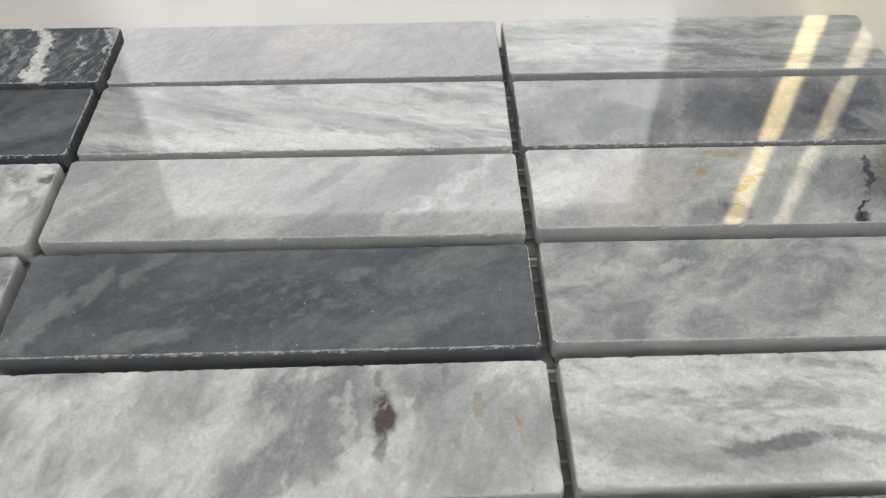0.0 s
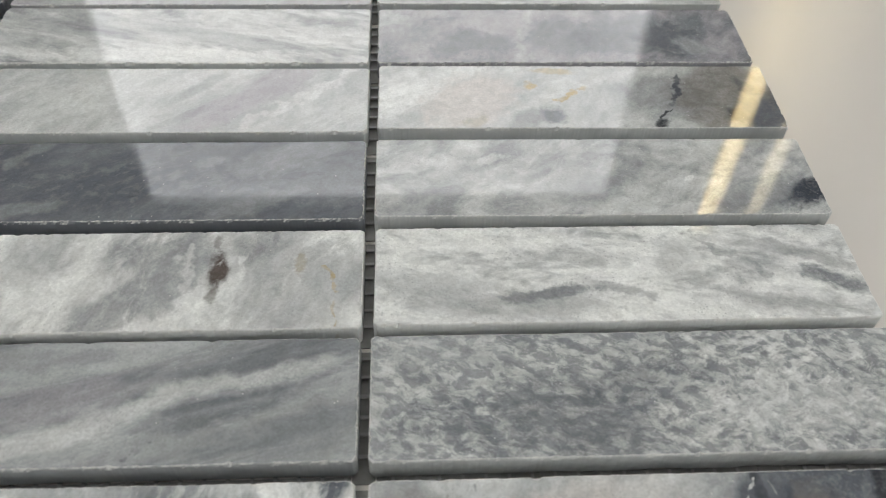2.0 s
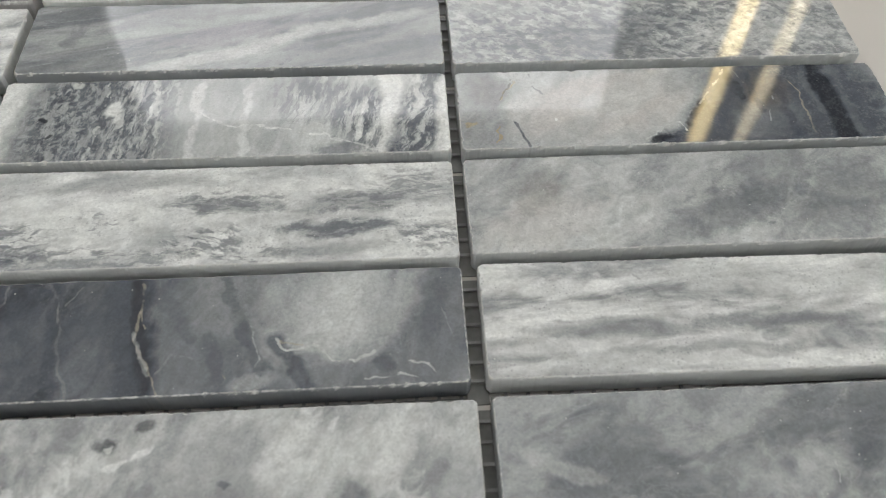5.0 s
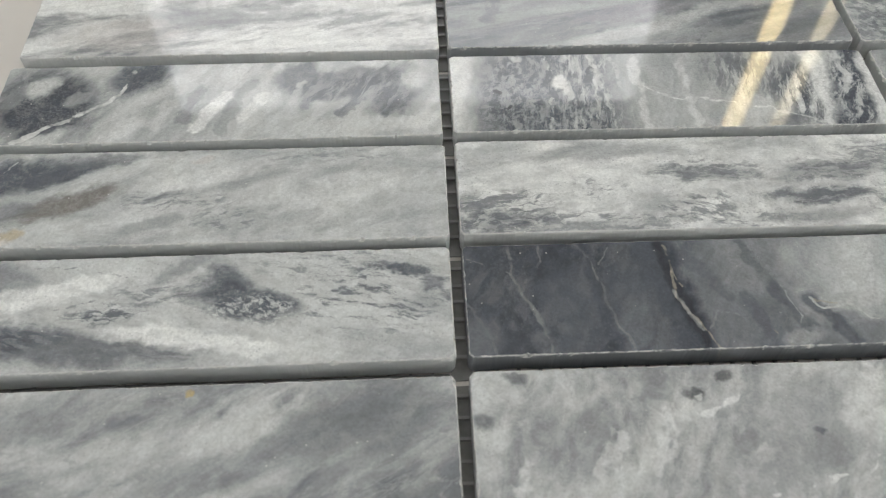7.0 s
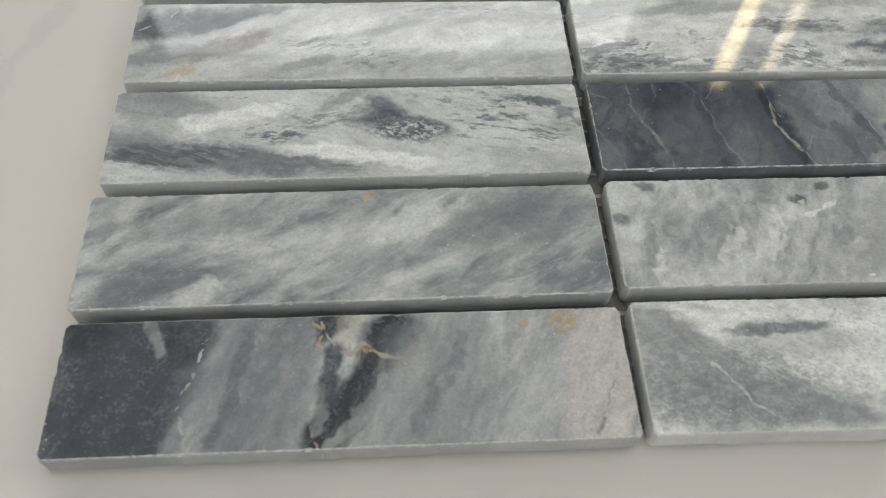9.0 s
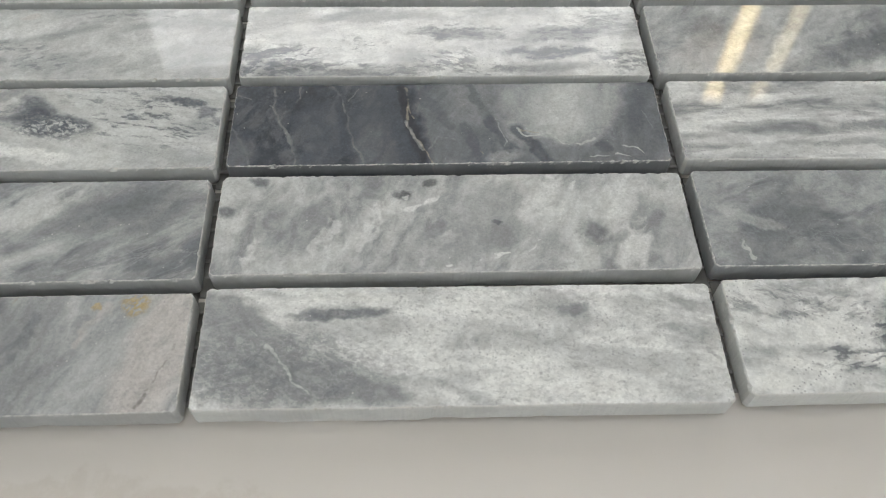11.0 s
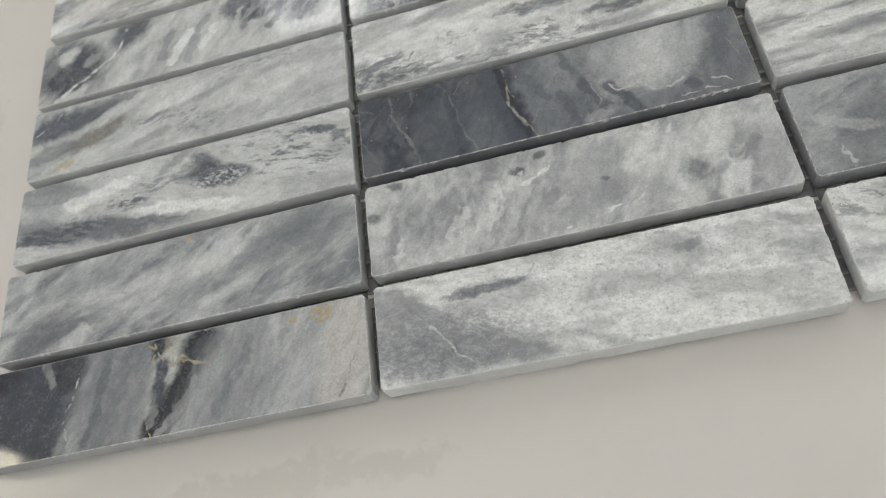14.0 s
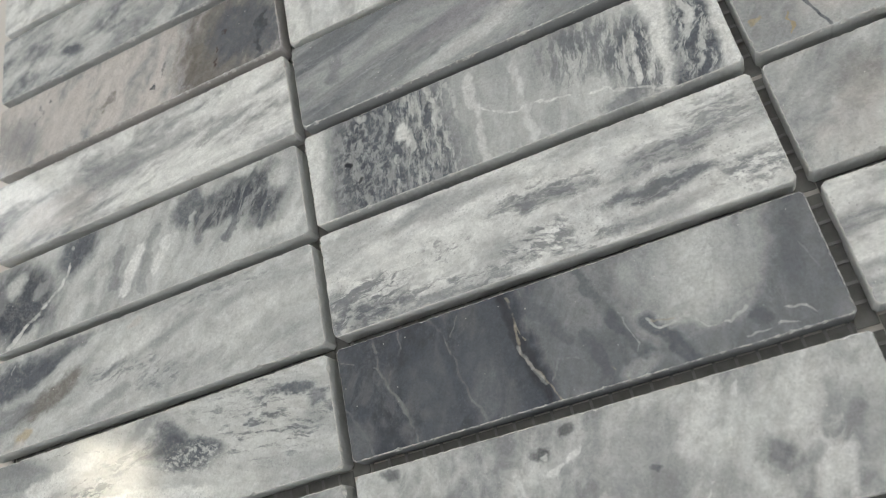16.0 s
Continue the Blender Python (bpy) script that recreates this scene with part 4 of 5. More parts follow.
tile(1, 4, (0.04, 0.03, -0.21), (-0.00, 0.08), "banded marble tile with slate stripes and white cross veins",
     light=PALE, dark=LIGHT, share=0.45, turn=80, stretch=3.0, size=7, soft=0.3, fine=0.5,
     marks=(patch(-27.1, -0.9, 18.5, 40, 0, SLATE, 0.95, 0.3),
            patch(-38.9, -0.6, 5, 30, -10, DARK, 0.45, 0.8),
            fleck(-27.1, -0.9, 18.5, 40, 84, LIGHT, 0.75, 1.5, 2.2, 0.42, 0.3),
            fleck(-36.8, -3.1, 9, 14, 30, LIGHT, 0.6, 1.1, 1.6, 0.4, 0.4),
            fleck(-17.1, -0.4, 9, 30, 82, PALE, 0.8, 1.7, 4.5, 0.38, 0.4),
            patch(-24.2, 2.5, 2.2, 2.6, 0, WHITE, 0.95, 0.7),
            patch(-22.9, 0.5, 3, 1.2, 60, WHITE, 0.7, 0.8),
            patch(-33.4, 10.8, 1.5, 1, 0, PALE, 0.7, 0.7),
            vein(-16.0, 12.9, -14.9, 2.1, 1.8, WHITE, 0.85, 0.9, 0.5),
            vein(-12.2, 11.1, -10.1, -0.7, 1.3, PALE, 0.6, 1, 0.5),
            vein(-27.4, -2.4, -27.5, -12.5, 1.3, PALE, 0.75, 1, 0.6),
            vein(-21.6, 1.1, -21.0, -12.8, 1.4, PALE, 0.75, 1, 0.6),
            vein(-14.0, -1.7, -14.5, -12.5, 1.2, PALE, 0.7, 1, 0.6),
            vein(-27.2, 11.8, -26.0, 5.2, 1.2, PALE, 0.6, 1, 0.6),
            patch(-39.1, -0.3, 0.8, 0.9, 0, BLACK, 0.9, 0.3),
            patch(-37.0, -4.7, 0.7, 0.6, 0, BLACK, 0.8, 0.3),
            patch(1.3, -3.7, 12, 30, 0, LIGHT, 0.55, 0.5),
            vein(5.3, 10.2, 5.3, -11.1, 2, WHITE, 0.5, 0.8, 0.5),
            vein(-6.3, 10.1, -6.1, -12.9, 2.6, WHITE, 0.55, 0.8, 0.5),
            patch(14.5, 5.8, 7, 9, -10, MID, 0.85, 0.6),
            patch(25.1, 4.0, 14, 9, -20, GREY, 0.8, 0.6),
            patch(31.9, -1.4, 8, 12, -15, SLATE, 0.85, 0.6),
            patch(35.1, -5.3, 4, 7, -15, SLATE, 0.8, 0.7),
            fleck(24.1, 1.5, 16, 14, 76, PALE, 0.8, 1.7, 4.5, 0.45, 0.6),
            fleck(32.6, -3.9, 6, 12, 76, WHITE, 0.75, 1.5, 3, 0.36, 0.6),
            vein(36.8, 13.1, 37.2, -12.0, 5, WHITE, 0.95, 0.5, 0.5),
            patch(42.8, -1.9, 5.5, 30, -15, SLATE, 0.95, 0.6),
            fleck(43.0, -0.7, 5.5, 16, 70, PALE, 0.85, 1.8, 2.6, 0.42, 0.5),
            vein(42.7, 11.8, 43.2, 1.9, 2.2, WHITE, 0.7, 0.8, 0.5),
            patch(49.4, -1.0, 3.2, 20, -5, WHITE, 0.9, 0.6),
            patch(-49.6, -1.3, 4, 20, -10, WHITE, 0.8, 0.5),
            patch(24.8, -10.6, 6, 2.2, 0, GREY, 0.7, 0.8),
            *line(WHITE, 0.8, 1.2, (-5.4, 0.3), (1.3, -3.1), (10.8, -3.7), (19.5, -5.8), (26.6, -9.5), (35.0, -11.6), bend=0.5, ragged=0.5)))
tile(1, 5, (0.19, 0.32, -0.06), (0.12, -0.10), "grey marble tile with long sweeping pale streaks",
     light=LIGHT, dark=GREY, share=0.5, turn=14, stretch=5.5, size=9, soft=0.36, fine=0.35,
     marks=(patch(1.2, -5.6, 24, 3.2, 17, PALE, 0.75, 0.9),
            patch(30.8, 3.6, 22, 3, 12, PALE, 0.6, 0.9),
            patch(25.8, -1.7, 18, 3.5, 14, SLATE, 0.5, 1),
            patch(0.6, 1.8, 22, 3, 12, GREY, 0.6, 0.9),
            vein(11.0, -11.5, 17.6, -6.7, 1.4, SLATE, 0.6, 0.9),
            patch(41.7, -6.4, 12, 5, 14, GREY, 0.5, 0.9),
            patch(-10.0, 8.3, 18, 2.5, 5, MID, 0.6, 0.9),
            vein(-40.6, -3.0, -35.2, 7.6, 4, GREY, 0.5),
            patch(-2.5, -0.3, 16, 5, 10, LILAC, 0.5)))
tile(1, 6, (0.25, -0.51, 0.05), (0.16, 0.10), "white marble tile with grey clouds and a dark brown spot",
     light=WHITE, dark=MID, share=0.36, turn=66, stretch=2.2, size=10, soft=0.36, fine=0.4,
     marks=(patch(2.1, -0.4, 16, 8, 66, MID, 0.85, 1.1),
            patch(12.3, 0.6, 14, 6, 66, MID, 0.8, 1.1),
            patch(-17.3, 2.7, 10, 8, 60, LIGHT, 0.5, 1.1),
            vein(14.3, 7.1, 15.1, -9.3, 3, WHITE, 0.4),
            patch(29.3, -1.2, 12, 6, 66, LIGHT, 0.6, 1.1),
            patch(40.0, -4.0, 14, 8, 60, MID, 0.45, 1.1),
            patch(46.0, 0.9, 8, 12, 80, LIGHT, 0.6, 1),
            patch(-9.6, -2.6, 16, 6, 20, WHITE, 0.6, 0.9),
            vein(23.1, -9.5, 25.3, 5.5, 3, WHITE, 0.5),
            fleck(20.6, 2.3, 2.0, 4.6, 70, BROWN, 1, 1.4, 1.6, 0.75, 0.7),
            patch(21.0, -3.5, 1.2, 2.4, 0, UMBER, 0.6, 1.4),
            patch(20.0, 9.0, 1, 2.5, 0, UMBER, 0.5, 1.2),
            patch(20.4, 1.0, 2.6, 5, 0, UMBER, 0.45, 1),
            patch(36.7, 2.8, 1.5, 3, 0, SAND, 0.8, 1.2),
            vein(41.7, 2.6, 44.1, 0.3, 1.2, GOLD, 0.95, 0.4, 0.3),
            vein(44.1, 0.3, 45.0, -11.9, 1.1, GOLD, 0.85, 0.6, 0.4)))
tile(1, 7, (0.16, -0.01, -0.15), (-0.14, -0.00), "dark slate-grey marble tile with soft lighter mottling",
     light=GREY, dark=SLATE, share=0.55, turn=28, stretch=2.2, size=8, soft=0.45, fine=0.5,
     marks=(patch(-32.3, 2.4, 14, 8, 30, DARK, 0.55, 0.7),
            patch(-10.1, -3.8, 26, 7, 15, DARK, 0.45, 0.7),
            patch(10.8, 3.8, 14, 5, 30, SLATE, 0.5, 0.7),
            vein(-46.8, -10.2, -41.3, -0.1, 5, MID, 0.55, 0.8, 0.6),
            vein(-39.5, -2.8, -33.2, 6.6, 4, MID, 0.45, 0.8, 0.6),
            vein(-28.6, 5.0, -23.2, 11.4, 4, MID, 0.4, 0.8, 0.6),
            patch(-22.9, -8.6, 10, 2.4, 15, MID, 0.5, 0.8),
            fleck(2.5, -1.5, 40, 9, 25, MID, 0.3, 2.2, 1.8, 0.4, 0.4),
            patch(15.2, 5.1, 4, 2, 20, MID, 0.5, 0.8),
            patch(33.2, 7.5, 14, 5, 20, MID, 0.4, 0.7),
            patch(25.2, -7.6, 13, 3, 20, MID, 0.45, 0.8),
            patch(43.9, -2.8, 7, 7, 40, GREY, 0.5, 0.7)))
tile(1, 8, (0.03, 0.35, -0.20), (0.34, -0.01), "pale grey marble tile with a slanting lilac band",
     light=PALE, dark=LIGHT, share=0.45, turn=38, stretch=2.6, size=12, soft=0.36, fine=.5,
     marks=(patch(27.7, 7.7, 12, 7, 42, LILAC, 1, 0.8),
            patch(15.7, -3.6, 17, 5, 40, LILAC, 0.95, 1),
            patch(21.7, -8.0, 10, 3, 40, MID, 0.55, 1.2),
            vein(21.7, -9.7, 45.6, 11.0, 3, WHITE, 0.35, 1),
            patch(-40.2, -7.9, 12, 5, 40, MID, 0.5, 1.2),
            patch(-46.9, 7.9, 10, 4, 30, MID, 0.4, 1.2),
            patch(7.9, 4.5, 9, 1.6, 45, MID, 0.55, 1.2),
            patch(4.1, -8.3, 10, 1.6, 35, MID, 0.5, 1.2),
            patch(-14.0, 3.3, 18, 8, 20, PALE, 0.5, 0.8)))
tile(1, 9, (-0.01, 0.10, -0.33), (-0.00, 0.36), "white marble tile with fine slanting grey streaks",
     light=PALE, dark=MID, share=0.40, turn=-14, stretch=4.5, size=5.5, soft=0.28, fine=0.6,
     marks=(patch(-37.5, 5.3, 22, 5, -8, MID, 0.5, 1.2),
            patch(-43.8, -2.1, 10, 4, -10, MID, 0.4, 1.2),
            patch(-28.8, 9.6, 14, 2, -14, MID, 0.45, 1.2),
            patch(3.7, 0.9, 24, 3, -16, LIGHT, 0.6, 1.2),
            patch(-3.2, -9.4, 34, 3.5, 0, WHITE, 0.6, 0.9),
            patch(38.9, -0.0, 16, 5, -10, WHITE, 0.4, 0.9)))
tile(1, 10, (0.02, -0.49, 0.29), (-0.01, 0.25), "pale rose and lilac marble tile",
     light=LIGHT, dark=LILAC, share=0.5, turn=42, stretch=2.6, size=12, soft=0.24, fine=.4,
     marks=(patch(-39.5, 1.3, 14, 9, 40, LILAC, 0.6, 0.9),
            vein(20.9, 8.5, 16.0, -9.6, 1.3, MID, 0.65, 0.9),
            patch(38.7, -1.6, 12, 10, 45, LILAC, 0.5, 0.9),
            patch(1.4, 5.1, 18, 8, 30, ROSE, 0.6, 0.9),
            patch(10.7, -3.1, 14, 5, 30, PALE, 0.5, 0.9),
            patch(-18.9, 0.5, 9, 5, 30, MID, 0.35, 0.9)))
tile(2, 0, (0.40, 0.05, -0.09), (-0.26, 0.03), "white marble tile with dark blue-grey smudges",
     honed=0.2, light=WHITE, dark=LIGHT, share=0.42, turn=-8, stretch=2.2, size=7, soft=0.3, fine=0.6, pits=.6,
     marks=(patch(-9.3, 0.9, 12, 3, 12, SLATE, 0.65, 0.8),
            fleck(-9.5, 0.3, 15, 4, 12, SLATE, 0.85, 1.6, 3, 0.55, 0.8),
            fleck(-25.8, -5.3, 10, 3, 8, SLATE, 0.8, 1.5, 3, 0.5, 0.8),
            patch(-5.2, -2.5, 5, 2, 20, DARK, 0.5, 0.8),
            *line(GREY, 0.3, 1.2, (-48.2, -0.5), (-41.9, -4.5), (-31.8, -6.5), (-25.8, -5.3), bend=0.8, ragged=0.9),
            patch(26.0, -0.3, 13, 3, -6, SLATE, 0.7, 0.8),
            fleck(25.0, 0.4, 16, 5, -4, SLATE, 0.8, 1.5, 3.4, 0.5, 0.8),
            patch(4.9, -0.7, 6, 1.6, 8, SLATE, 0.7, 0.8),
            fleck(17.2, 8.0, 14, 3, 0, GREY, 0.7, 1.6, 3, 0.5, 0.8),
            fleck(-39.6, 6.5, 12, 5, -25, GREY, 0.7, 1.8, 3, 0.45, 0.8),
            fleck(-24.2, 5.8, 14, 3, 10, GREY, 0.6, 1.5, 3, 0.42, 0.8),
            patch(5.7, -7.0, 14, 2, 8, MID, 0.5, 0.8),
            patch(-31.0, -0.4, 7, 2, 10, WHITE, 0.8, 0.7),
            patch(-40.1, 1.8, 9, 2, -20, WHITE, 0.7, 0.7),
            patch(-12.6, 9.2, 14, 2, 5, WHITE, 0.5, 0.7),
            patch(-4.1, -8.4, 14, 2.4, 5, PALE, 0.7, 0.7),
            patch(-37.9, -9.9, 14, 2.4, 4, WHITE, 0.5, 0.7),
            patch(39.2, 4.9, 9, 4, -10, SLATE, 0.55, 0.8),
            patch(25.8, -8.7, 10, 2.4, 4, PALE, 0.6, 0.8)))
tile(2, 1, (0.29, 0.19, -0.35), (-0.28, 0.10), "blue-grey cloudy marble tile",
     light=LIGHT, dark=GREY, share=0.5, turn=22, stretch=1.7, size=8.5, soft=0.34, fine=0.5,
     marks=(patch(-31.4, 1.5, 12, 6, 30, GREY, 0.6, 1.1),
            patch(-1.0, 4.7, 6, 4, 20, SLATE, 0.5, 1),
            patch(-37.8, -9.2, 9, 7, 20, GREY, 0.6, 1),
            patch(22.5, 7.8, 16, 6, 20, GREY, 0.6, 1),
            patch(32.5, 1.4, 5, 4, 0, SLATE, 0.55, 1),
            patch(10.9, -0.2, 4, 2.5, 10, SLATE, 0.5, 1.1),
            patch(27.9, -8.4, 14, 5, 0, MID, 0.5, 1),
            patch(-39.3, -0.2, 10, 1.8, -25, PALE, 0.35, 1.1),
            patch(1.1, -3.3, 9, 4, 30, PALE, 0.35, 1.1),
            vein(-43.0, -11.7, -41.1, -5.3, 1.4, PALE, 0.7, 0.8),
            vein(4.7, -6.6, 5.4, -1.3, 0.7, PALE, 0.8, 0.7, 0.4),
            vein(13.5, 4.4, 24.9, 6.8, 0.9, SAND, 0.6, 1.3),
            patch(22.2, -1.8, 8, 3, 10, PALE, 0.45, 1.1),
            vein(25.8, 7.6, 34.1, 10.3, 1.2, SLATE, 0.5, 1)))
tile(2, 2, (0.15, 0.12, -0.62), (-0.34, -0.45), "pale grey marble tile with fine level streaks",
     light=WHITE, dark=MID, share=0.44, turn=4, stretch=5, size=6, soft=0.34, fine=0.5, pits=.4,
     marks=(patch(-35.1, 6.3, 7, 2.6, 0, WHITE, 0.7, 1),
            patch(-26.6, 6.6, 3.5, 2.4, 0, WHITE, 0.75, 1),
            vein(-21.8, 10.1, -15.8, 3.6, 1.3, GREY, 0.35, 0.9, 0.6),
            vein(-15.8, 3.6, -1.9, 2.1, 1.2, MID, 0.6, 0.9, 0.6),
            patch(-3.6, 7.9, 14, 3, 3, PALE, 0.7, 0.9),
            patch(4.2, -2.1, 18, 1.8, 2, GREY, 0.6, 1.2),
            patch(-26.4, -2.6, 16, 2.4, 2, GREY, 0.5, 1.2),
            patch(-13.6, -7.9, 14, 1.2, 2, MID, 0.5, 1.2),
            patch(3.5, -5.1, 3, 1.6, 0, SLATE, 0.45, 1.1),
            patch(27.8, 6.6, 16, 3, 4, PALE, 0.6, 1),
            vein(41.2, 7.6, 47.9, 10.1, 1, MID, 0.7, 0.9, 0.6),
            patch(37.9, -7.2, 16, 3, 6, PALE, 0.6, 1),
            patch(-31.6, -10.6, 20, 1.6, 4, PALE, 0.6, 0.9)))
tile(2, 3, (-0.19, 0.07, 0.07), (0.13, -0.03), "mottled grey marble tile darkening to one end",
     light=PALE, dark=MID, share=0.42, turn=35, stretch=1.6, size=8, soft=0.36, fine=0.45, pits=.3,
     marks=(patch(-34.3, 1.9, 7, 5, 40, UMBER, 0.45, 1),
            patch(-39.5, 6.1, 8, 6, 40, MID, 0.5, 1),
            patch(-20.9, -2.7, 18, 3, 15, PALE, 0.5, 1),
            patch(-32.9, -8.0, 14, 5, 20, PALE, 0.5, 1),
            patch(-5.5, 4.4, 10, 6, 40, LIGHT, 0.6, 1),
            patch(14.1, 3.4, 14, 9, 40, GREY, 0.55, 1.1),
            patch(3.3, -3.4, 16, 6, 20, SLATE, 0.5, 1.1),
            patch(29.7, -1.2, 18, 10, 40, SLATE, 0.55, 1.1),
            patch(47.0, -4.8, 10, 8, 50, DARK, 0.6, 1.1),
            patch(-34.2, -4.5, 14, 7, 20, ROSE, 0.4, 0.9)))
tile(2, 4, (-0.07, -0.29, -0.07), (0.05, -0.28), "cream-grey marble tile broken by a black fissured end",
     light=PALE, dark=LIGHT, share=0.45, turn=50, stretch=2.0, size=10, soft=0.34, fine=0.35,
     marks=(patch(-44.8, -0.5, 7, 20, 0, MID, 0.75, 0.6),
            patch(-41.8, 5.2, 5, 6, 60, UMBER, 0.35, 0.8),
            patch(-17.2, 1.0, 23, 11, 15, ROSE, 0.75, 0.5),
            patch(-13.0, 2.0, 14, 5, 30, PALE, 0.5, 0.7),
            patch(-25.9, -8.7, 10, 4, 30, LIGHT, 0.5, 0.8),
            patch(3.6, 8.6, 8, 5, 40, LIGHT, 0.5, 0.8),
            patch(30.3, -0.5, 25, 30, 0, SLATE, 1, 0.3),
            patch(10.4, -6.6, 11, 9, 20, SLATE, 1, 0.3),
            patch(-0.3, -10.5, 9, 4, 15, SLATE, 1, 0.4),
            patch(14.8, 5.8, 6, 8, -20, SLATE, 0.9, 0.4),
            patch(21.7, 3.3, 6, 8, -15, UMBER, 0.6, 0.7),
            patch(22.7, -5.9, 9, 5, 40, GREY, 0.6, 0.7),
            patch(15.6, -5.6, 5, 6, -20, MID, 0.4, 0.8),
            vein(13.8, 11.4, 15.7, 2.3, 2.4, BLACK, 0.7, 0.6, 0.5),
            vein(6.5, 0.2, 1.3, -6.3, 2.2, BLACK, 0.9, 0.4, 0.4),
            patch(-6.3, -10.9, 4, 1.4, 20, BLACK, 0.8, 0.5),
            vein(35.5, 11.4, 35.7, -12.2, 5, BLACK, 0.85, 0.6, 0.4),
            vein(39.9, 11.2, 39.3, -11.8, 2.4, GREY, 0.6, 0.7, 0.5),
            vein(32.0, 10.2, 32.4, -3.9, 2.2, GREY, 0.6, 0.8, 0.5),
            vein(18.8, 9.4, 19.2, -3.5, 2, DARK, 0.6, 0.8, 0.5),
            vein(25.2, 9.2, 24.9, -11.3, 2.4, DARK, 0.5, 0.8, 0.5),
            *line(PALE, 0.85, 0.8, (13.7, 11.0), (8.6, 3.7), (6.7, 0.5), (1.6, -4.3), (-0.8, -5.4), (-4.3, -7.0), (-8.0, -10.1), (-11.5, -11.8), bend=0.4, ragged=0.4),
            *line(WHITE, 0.8, 0.6, (-0.8, -5.4), (0.2, -8.4), bend=0.3, ragged=0.3),
            *line(SAND, 0.8, 0.7, (27.6, 7.9), (29.1, 3.1), (29.2, -3.8), (28.7, -10.9), bend=0.3, ragged=0.3),
            *line(LIGHT, 0.7, 0.6, (22.9, 1.5), (21.2, -2.5), (20.1, -6.3), bend=0.3, ragged=0.3),
            *line(LIGHT, 0.6, 0.5, (16.0, 10.7), (17.3, 6.4), bend=0.3, ragged=0.3),
            *line(GOLD, 0.75, 0.8, (-36.4, 9.4), (-38.9, 3.9), (-40.2, -0.6), (-41.7, -7.7), (-42.4, -11.8), bend=0.5, ragged=0.6),
            *line(UMBER, 0.7, 0.8, (-36.8, 9.8), (-38.5, 5.1), (-41.6, -0.6), bend=0.3, ragged=0.3),
            *line(SLATE, 0.8, 1.0, (-40.2, -0.0), (-37.5, -4.2), (-35.4, -8.9), (-34.8, -12.6), bend=0.3, ragged=0.3),
            *line(MID, 0.8, 0.7, (-32.6, 11.1), (-31.9, 7.2), (-30.2, 4.2), bend=0.3, ragged=0.3),
            patch(-46.5, -5.4, 2, 1, 40, GOLD, 0.6, 0.8),
            patch(-28.7, -3.4, 0.5, 0.5, 0, WHITE, 0.9, 0.3)))
tile(2, 5, (-0.19, 0.19, -0.05), (0.03, 0.30), "white marble tile densely dappled with slate grey",
     light=PALE, dark=LIGHT, share=0.50, turn=-22, stretch=1.5, size=4.6, soft=0.3, fine=1.0,
     marks=(fleck(0, 0, 70, 40, -20, SLATE, 0.6, 1.9, 1.7, 0.52, 0.2), fleck(-20, -5, 26, 8, -10, SLATE, 0.6, 1.5, 2.2, 0.55), fleck(20, 0, 30, 14, 20, WHITE, 0.7, 1.9, 2.0, 0.36),
            patch(-15.7, -5.7, 16, 6, 0, GREY, 0.45, 1.3),
            patch(28.7, -3.5, 20, 6, 0, PALE, 0.45, 1.5),
            patch(-36.8, 8.8, 12, 4, 0, LIGHT, 0.4, 1.4),
            patch(0.5, 1.7, 14, 6, 10, SLATE, 0.4, 1.5)))
tile(2, 6, (0.10, -0.14, -0.12), (-0.19, -0.05), "white finely pored marble tile with thin grey streaks",
     light=WHITE, dark=LIGHT, share=0.34, turn=-8, stretch=3.2, size=6.5, soft=0.28, fine=.8, pits=0.35,
     marks=(patch(-15.2, -5.6, 10, 1.8, 6, SLATE, 0.75, 1.3),
            patch(-20.8, -8.0, 20, 4, 2, MID, 0.5, 1.3),
            patch(-40.5, -2.5, 16, 3, -4, LIGHT, 0.5, 1.2),
            patch(-1.2, -4.7, 8, 1.4, -10, GREY, 0.5, 1.3),
            vein(16.8, 9.8, 29.7, -0.2, 2.6, MID, 0.6, 1.1),
            patch(40.1, 3.6, 12, 2.4, -22, MID, 0.6, 1.2),
            patch(43.3, -2.6, 8, 2.2, -20, GREY, 0.85, 1),
            patch(29.2, -8.0, 10, 2, -12, MID, 0.55, 1.2),
            patch(-32.4, 8.1, 20, 4, 2, WHITE, 0.6, 0.9),
            patch(11.6, 2.9, 5, 4, 60, MID, 0.35, 1.2)))
tile(2, 7, (0.17, 0.06, -0.38), (0.42, -0.11), "grey marble tile with a dark slanting corner",
     light=PALE, dark=MID, share=0.42, turn=32, stretch=1.8, size=8, soft=0.36, fine=0.5, pits=.3,
     marks=(patch(-37.4, -6.7, 14, 4, 35, MID, 0.5, 1.2),
            patch(-24.0, 5.4, 3, 1.6, 10, PALE, 0.75, 1),
            vein(-3.4, 1.7, -5.0, -8.0, 0.7, PALE, 0.7, 0.7, 0.4),
            patch(-3.7, -4.1, 9, 6, 0, MID, 0.45, 1),
            patch(13.2, -4.3, 12, 5, 30, PALE, 0.5, 1),
            patch(37.1, -6.3, 14, 6, 25, GREY, 0.6, 1),
            patch(48.7, -4.9, 10, 4, 28, DARK, 0.95, 0.8),
            vein(38.8, -11.9, 51.7, -6.6, 1.2, LIGHT, 0.5, 0.9),
            patch(20.2, -1.2, 2, 0.8, 20, WHITE, 0.7, 1.2),
            vein(24.4, -12.4, 27.4, -10.1, 0.8, PALE, 0.7, 0.8, 0.4)))
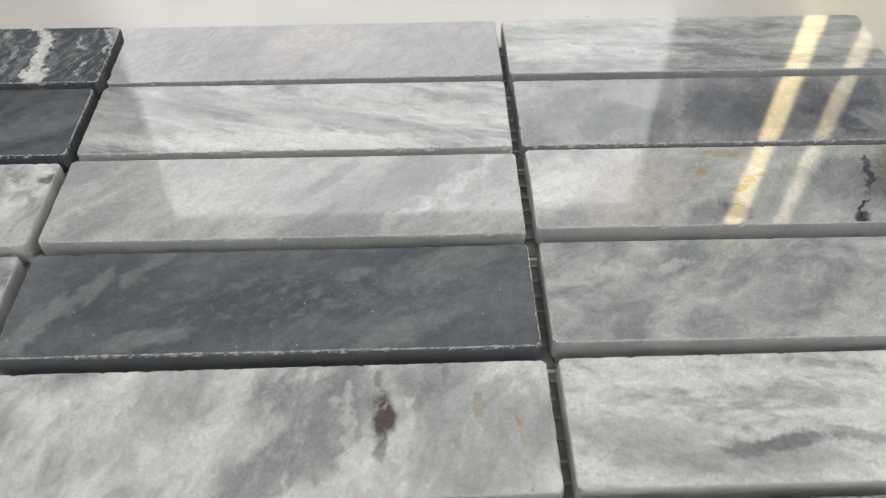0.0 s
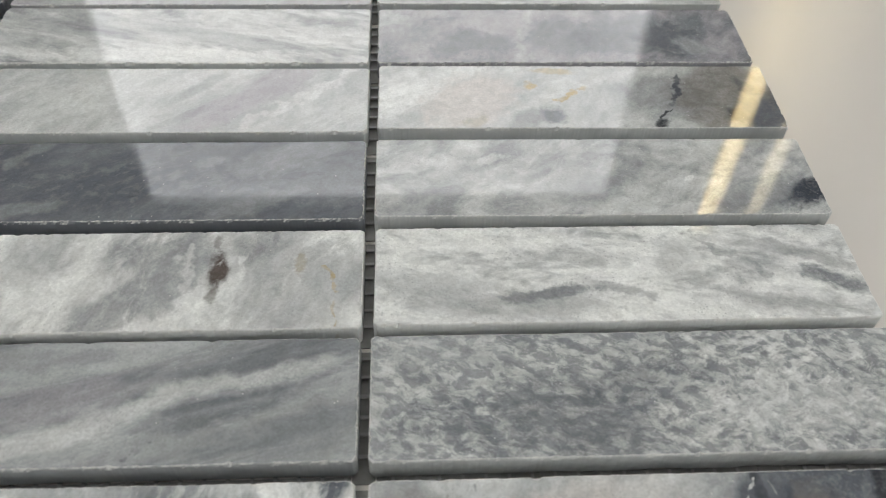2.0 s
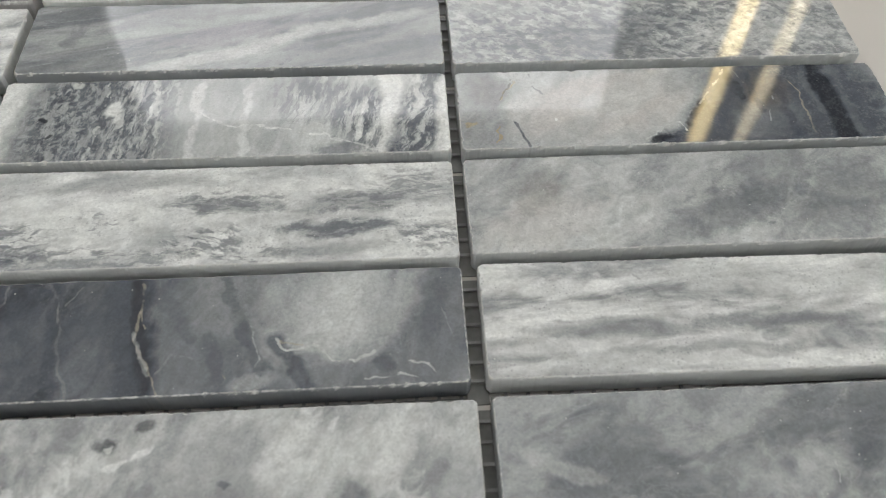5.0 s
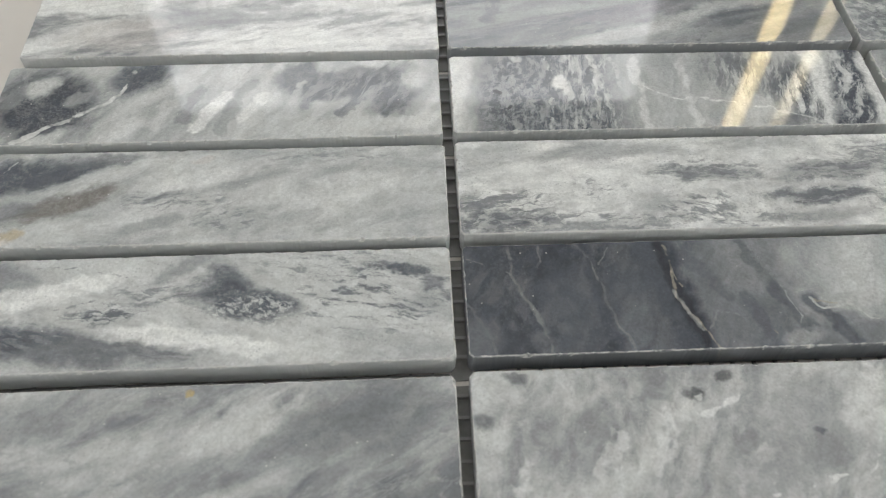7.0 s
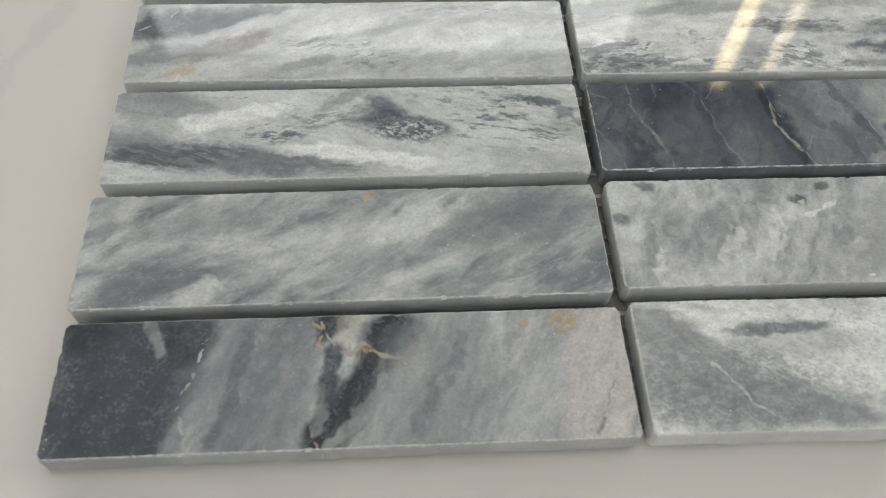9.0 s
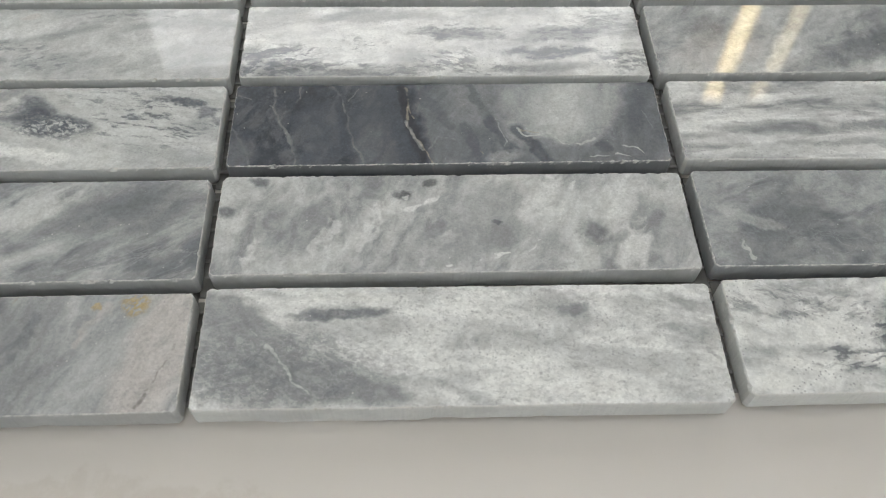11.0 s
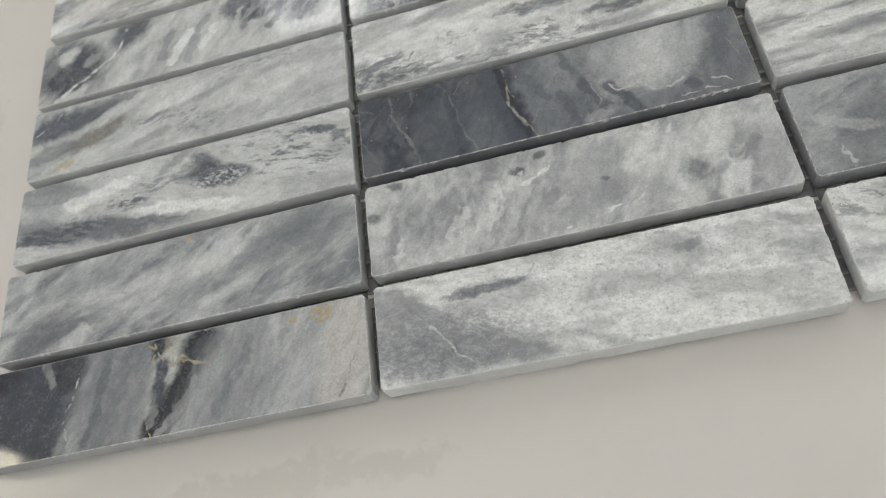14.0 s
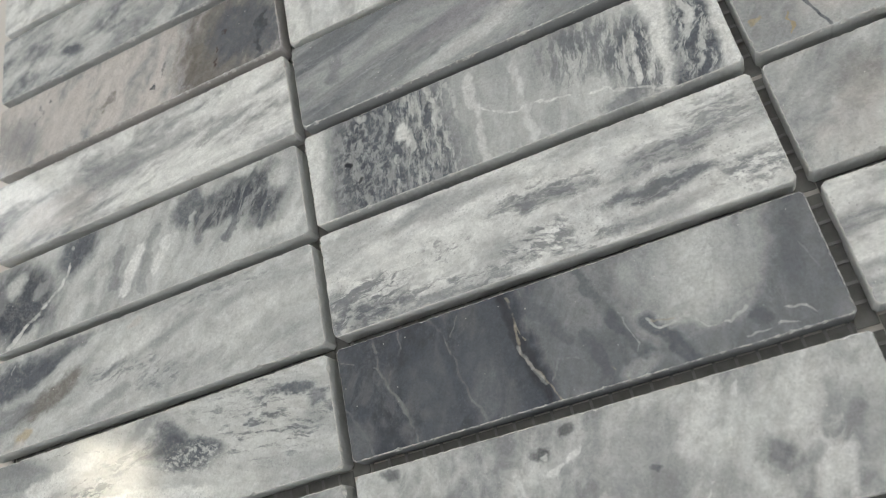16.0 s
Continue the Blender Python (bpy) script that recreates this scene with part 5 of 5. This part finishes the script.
tile(2, 8, (0.31, 0.97, -0.35), (0.25, -0.24), "cream and grey marble tile with black knots and gold flecks",
     light=PALE, dark=LIGHT, share=0.45, turn=40, stretch=1.8, size=10, soft=0.34, fine=.6,
     marks=(patch(-42.9, 0.4, 14, 8, 30, WHITE, 0.6, 0.8),
            patch(-26.9, -1.8, 15, 10, 40, ROSE, 0.95, 0.7),
            patch(-12.9, -8.9, 8, 3, 25, MID, 0.75, 1),
            patch(4.0, -3.2, 14, 7, 20, LIGHT, 0.6, 0.9),
            patch(21.0, -0.3, 9, 14, 80, MID, 0.8, 0.8),
            patch(39.0, -0.4, 18, 16, 80, UMBER, 0.75, 0.7),
            patch(-7.5, -8.0, 3.5, 3, 0, SLATE, 0.7, 1),
            patch(46.3, -7.6, 9, 9, 60, SLATE, 0.85, 0.8),
            vein(-5.2, -1.7, 2.5, 3.7, 1.9, GOLD, 0.95, 1.3, 0.8),
            patch(-12.0, 3.8, 2, 1.5, 0, GOLD, 0.8, 1.2),
            patch(-5.0, 10.0, 6, 1.4, 0, GOLD, 0.6, 1.2),
            patch(-26.7, -9.7, 3, 2, 40, SAND, 0.6, 1.1),
            vein(27.3, 9.3, 23.1, -4.4, 1.7, DARK, 0.85, 1.1, 0.6),
            vein(22.8, -5.4, 17.8, -11.2, 1, BLACK, 0.85, 1.3, 0.8),
            patch(18.5, -11.2, 2.2, 1.6, 0, BLACK, 0.85, 1.2),
            vein(15.6, -6.3, 17.7, -8.7, 0.8, BLACK, 0.8, 1.2, 0.8),
            patch(38.9, -7.5, 2.6, 4, 10, BLACK, 0.7, 1.1),
            patch(43.1, 3.7, 2.4, 4, 10, DARK, 0.6, 1.2)))
tile(2, 9, (-0.28, -0.25, -0.18), (-0.18, 0.12), "lilac-grey marble tile with dark clouds",
     light=LILAC, dark=GREY, share=0.42, turn=50, stretch=1.5, size=8, soft=0.36, fine=0.4,
     marks=(patch(-40.5, 1.5, 7, 8, 60, MID, 0.5, 1.1),
            patch(-27.8, -4.3, 11, 6, 20, GREY, 0.75, 1.1),
            patch(-18.3, -3.5, 6, 5, 40, GREY, 0.6, 1.1),
            vein(-8.4, 9.7, -11.7, -10.0, 4, PALE, 0.3, 0.9),
            patch(-19.0, 6.5, 12, 4, 10, LILAC, 0.6, 0.9),
            patch(0.4, 0.3, 10, 10, 60, GREY, 0.8, 0.8),
            patch(10.6, -2.2, 8, 9, 70, SLATE, 0.6, 0.8),
            patch(20.8, -0.3, 12, 12, 60, GREY, 0.7, 1),
            patch(29.6, -2.7, 9, 10, 60, SLATE, 0.8, 1.1),
            patch(34.8, -5.0, 4, 5, 60, LIGHT, 0.6, 1),
            patch(-46.7, 8.4, 6, 5, 0, PALE, 0.4, 1)))
tile(2, 10, (-0.86, -0.06, -0.16), (-0.56, 0.03), "pale grey-green marble tile with level grey lines",
     light=PALE, dark=MID, share=0.48, turn=-2, stretch=6, size=5, soft=0.34, fine=.6,
     marks=(vein(-25.3, -4.3, 10.3, -4.6, 1.8, MID, 0.7, 1.1),
            vein(6.5, -7.8, 45.5, -6.4, 2.2, GREY, 0.6, 1.1),
            vein(-44.6, 9.7, -17.1, 8.1, 1.6, MID, 0.5, 1),
            patch(-39.8, -2.6, 14, 6, 0, WHITE, 0.5, 0.8),
            vein(13.9, 8.0, 45.2, 8.5, 1.5, MID, 0.4)))
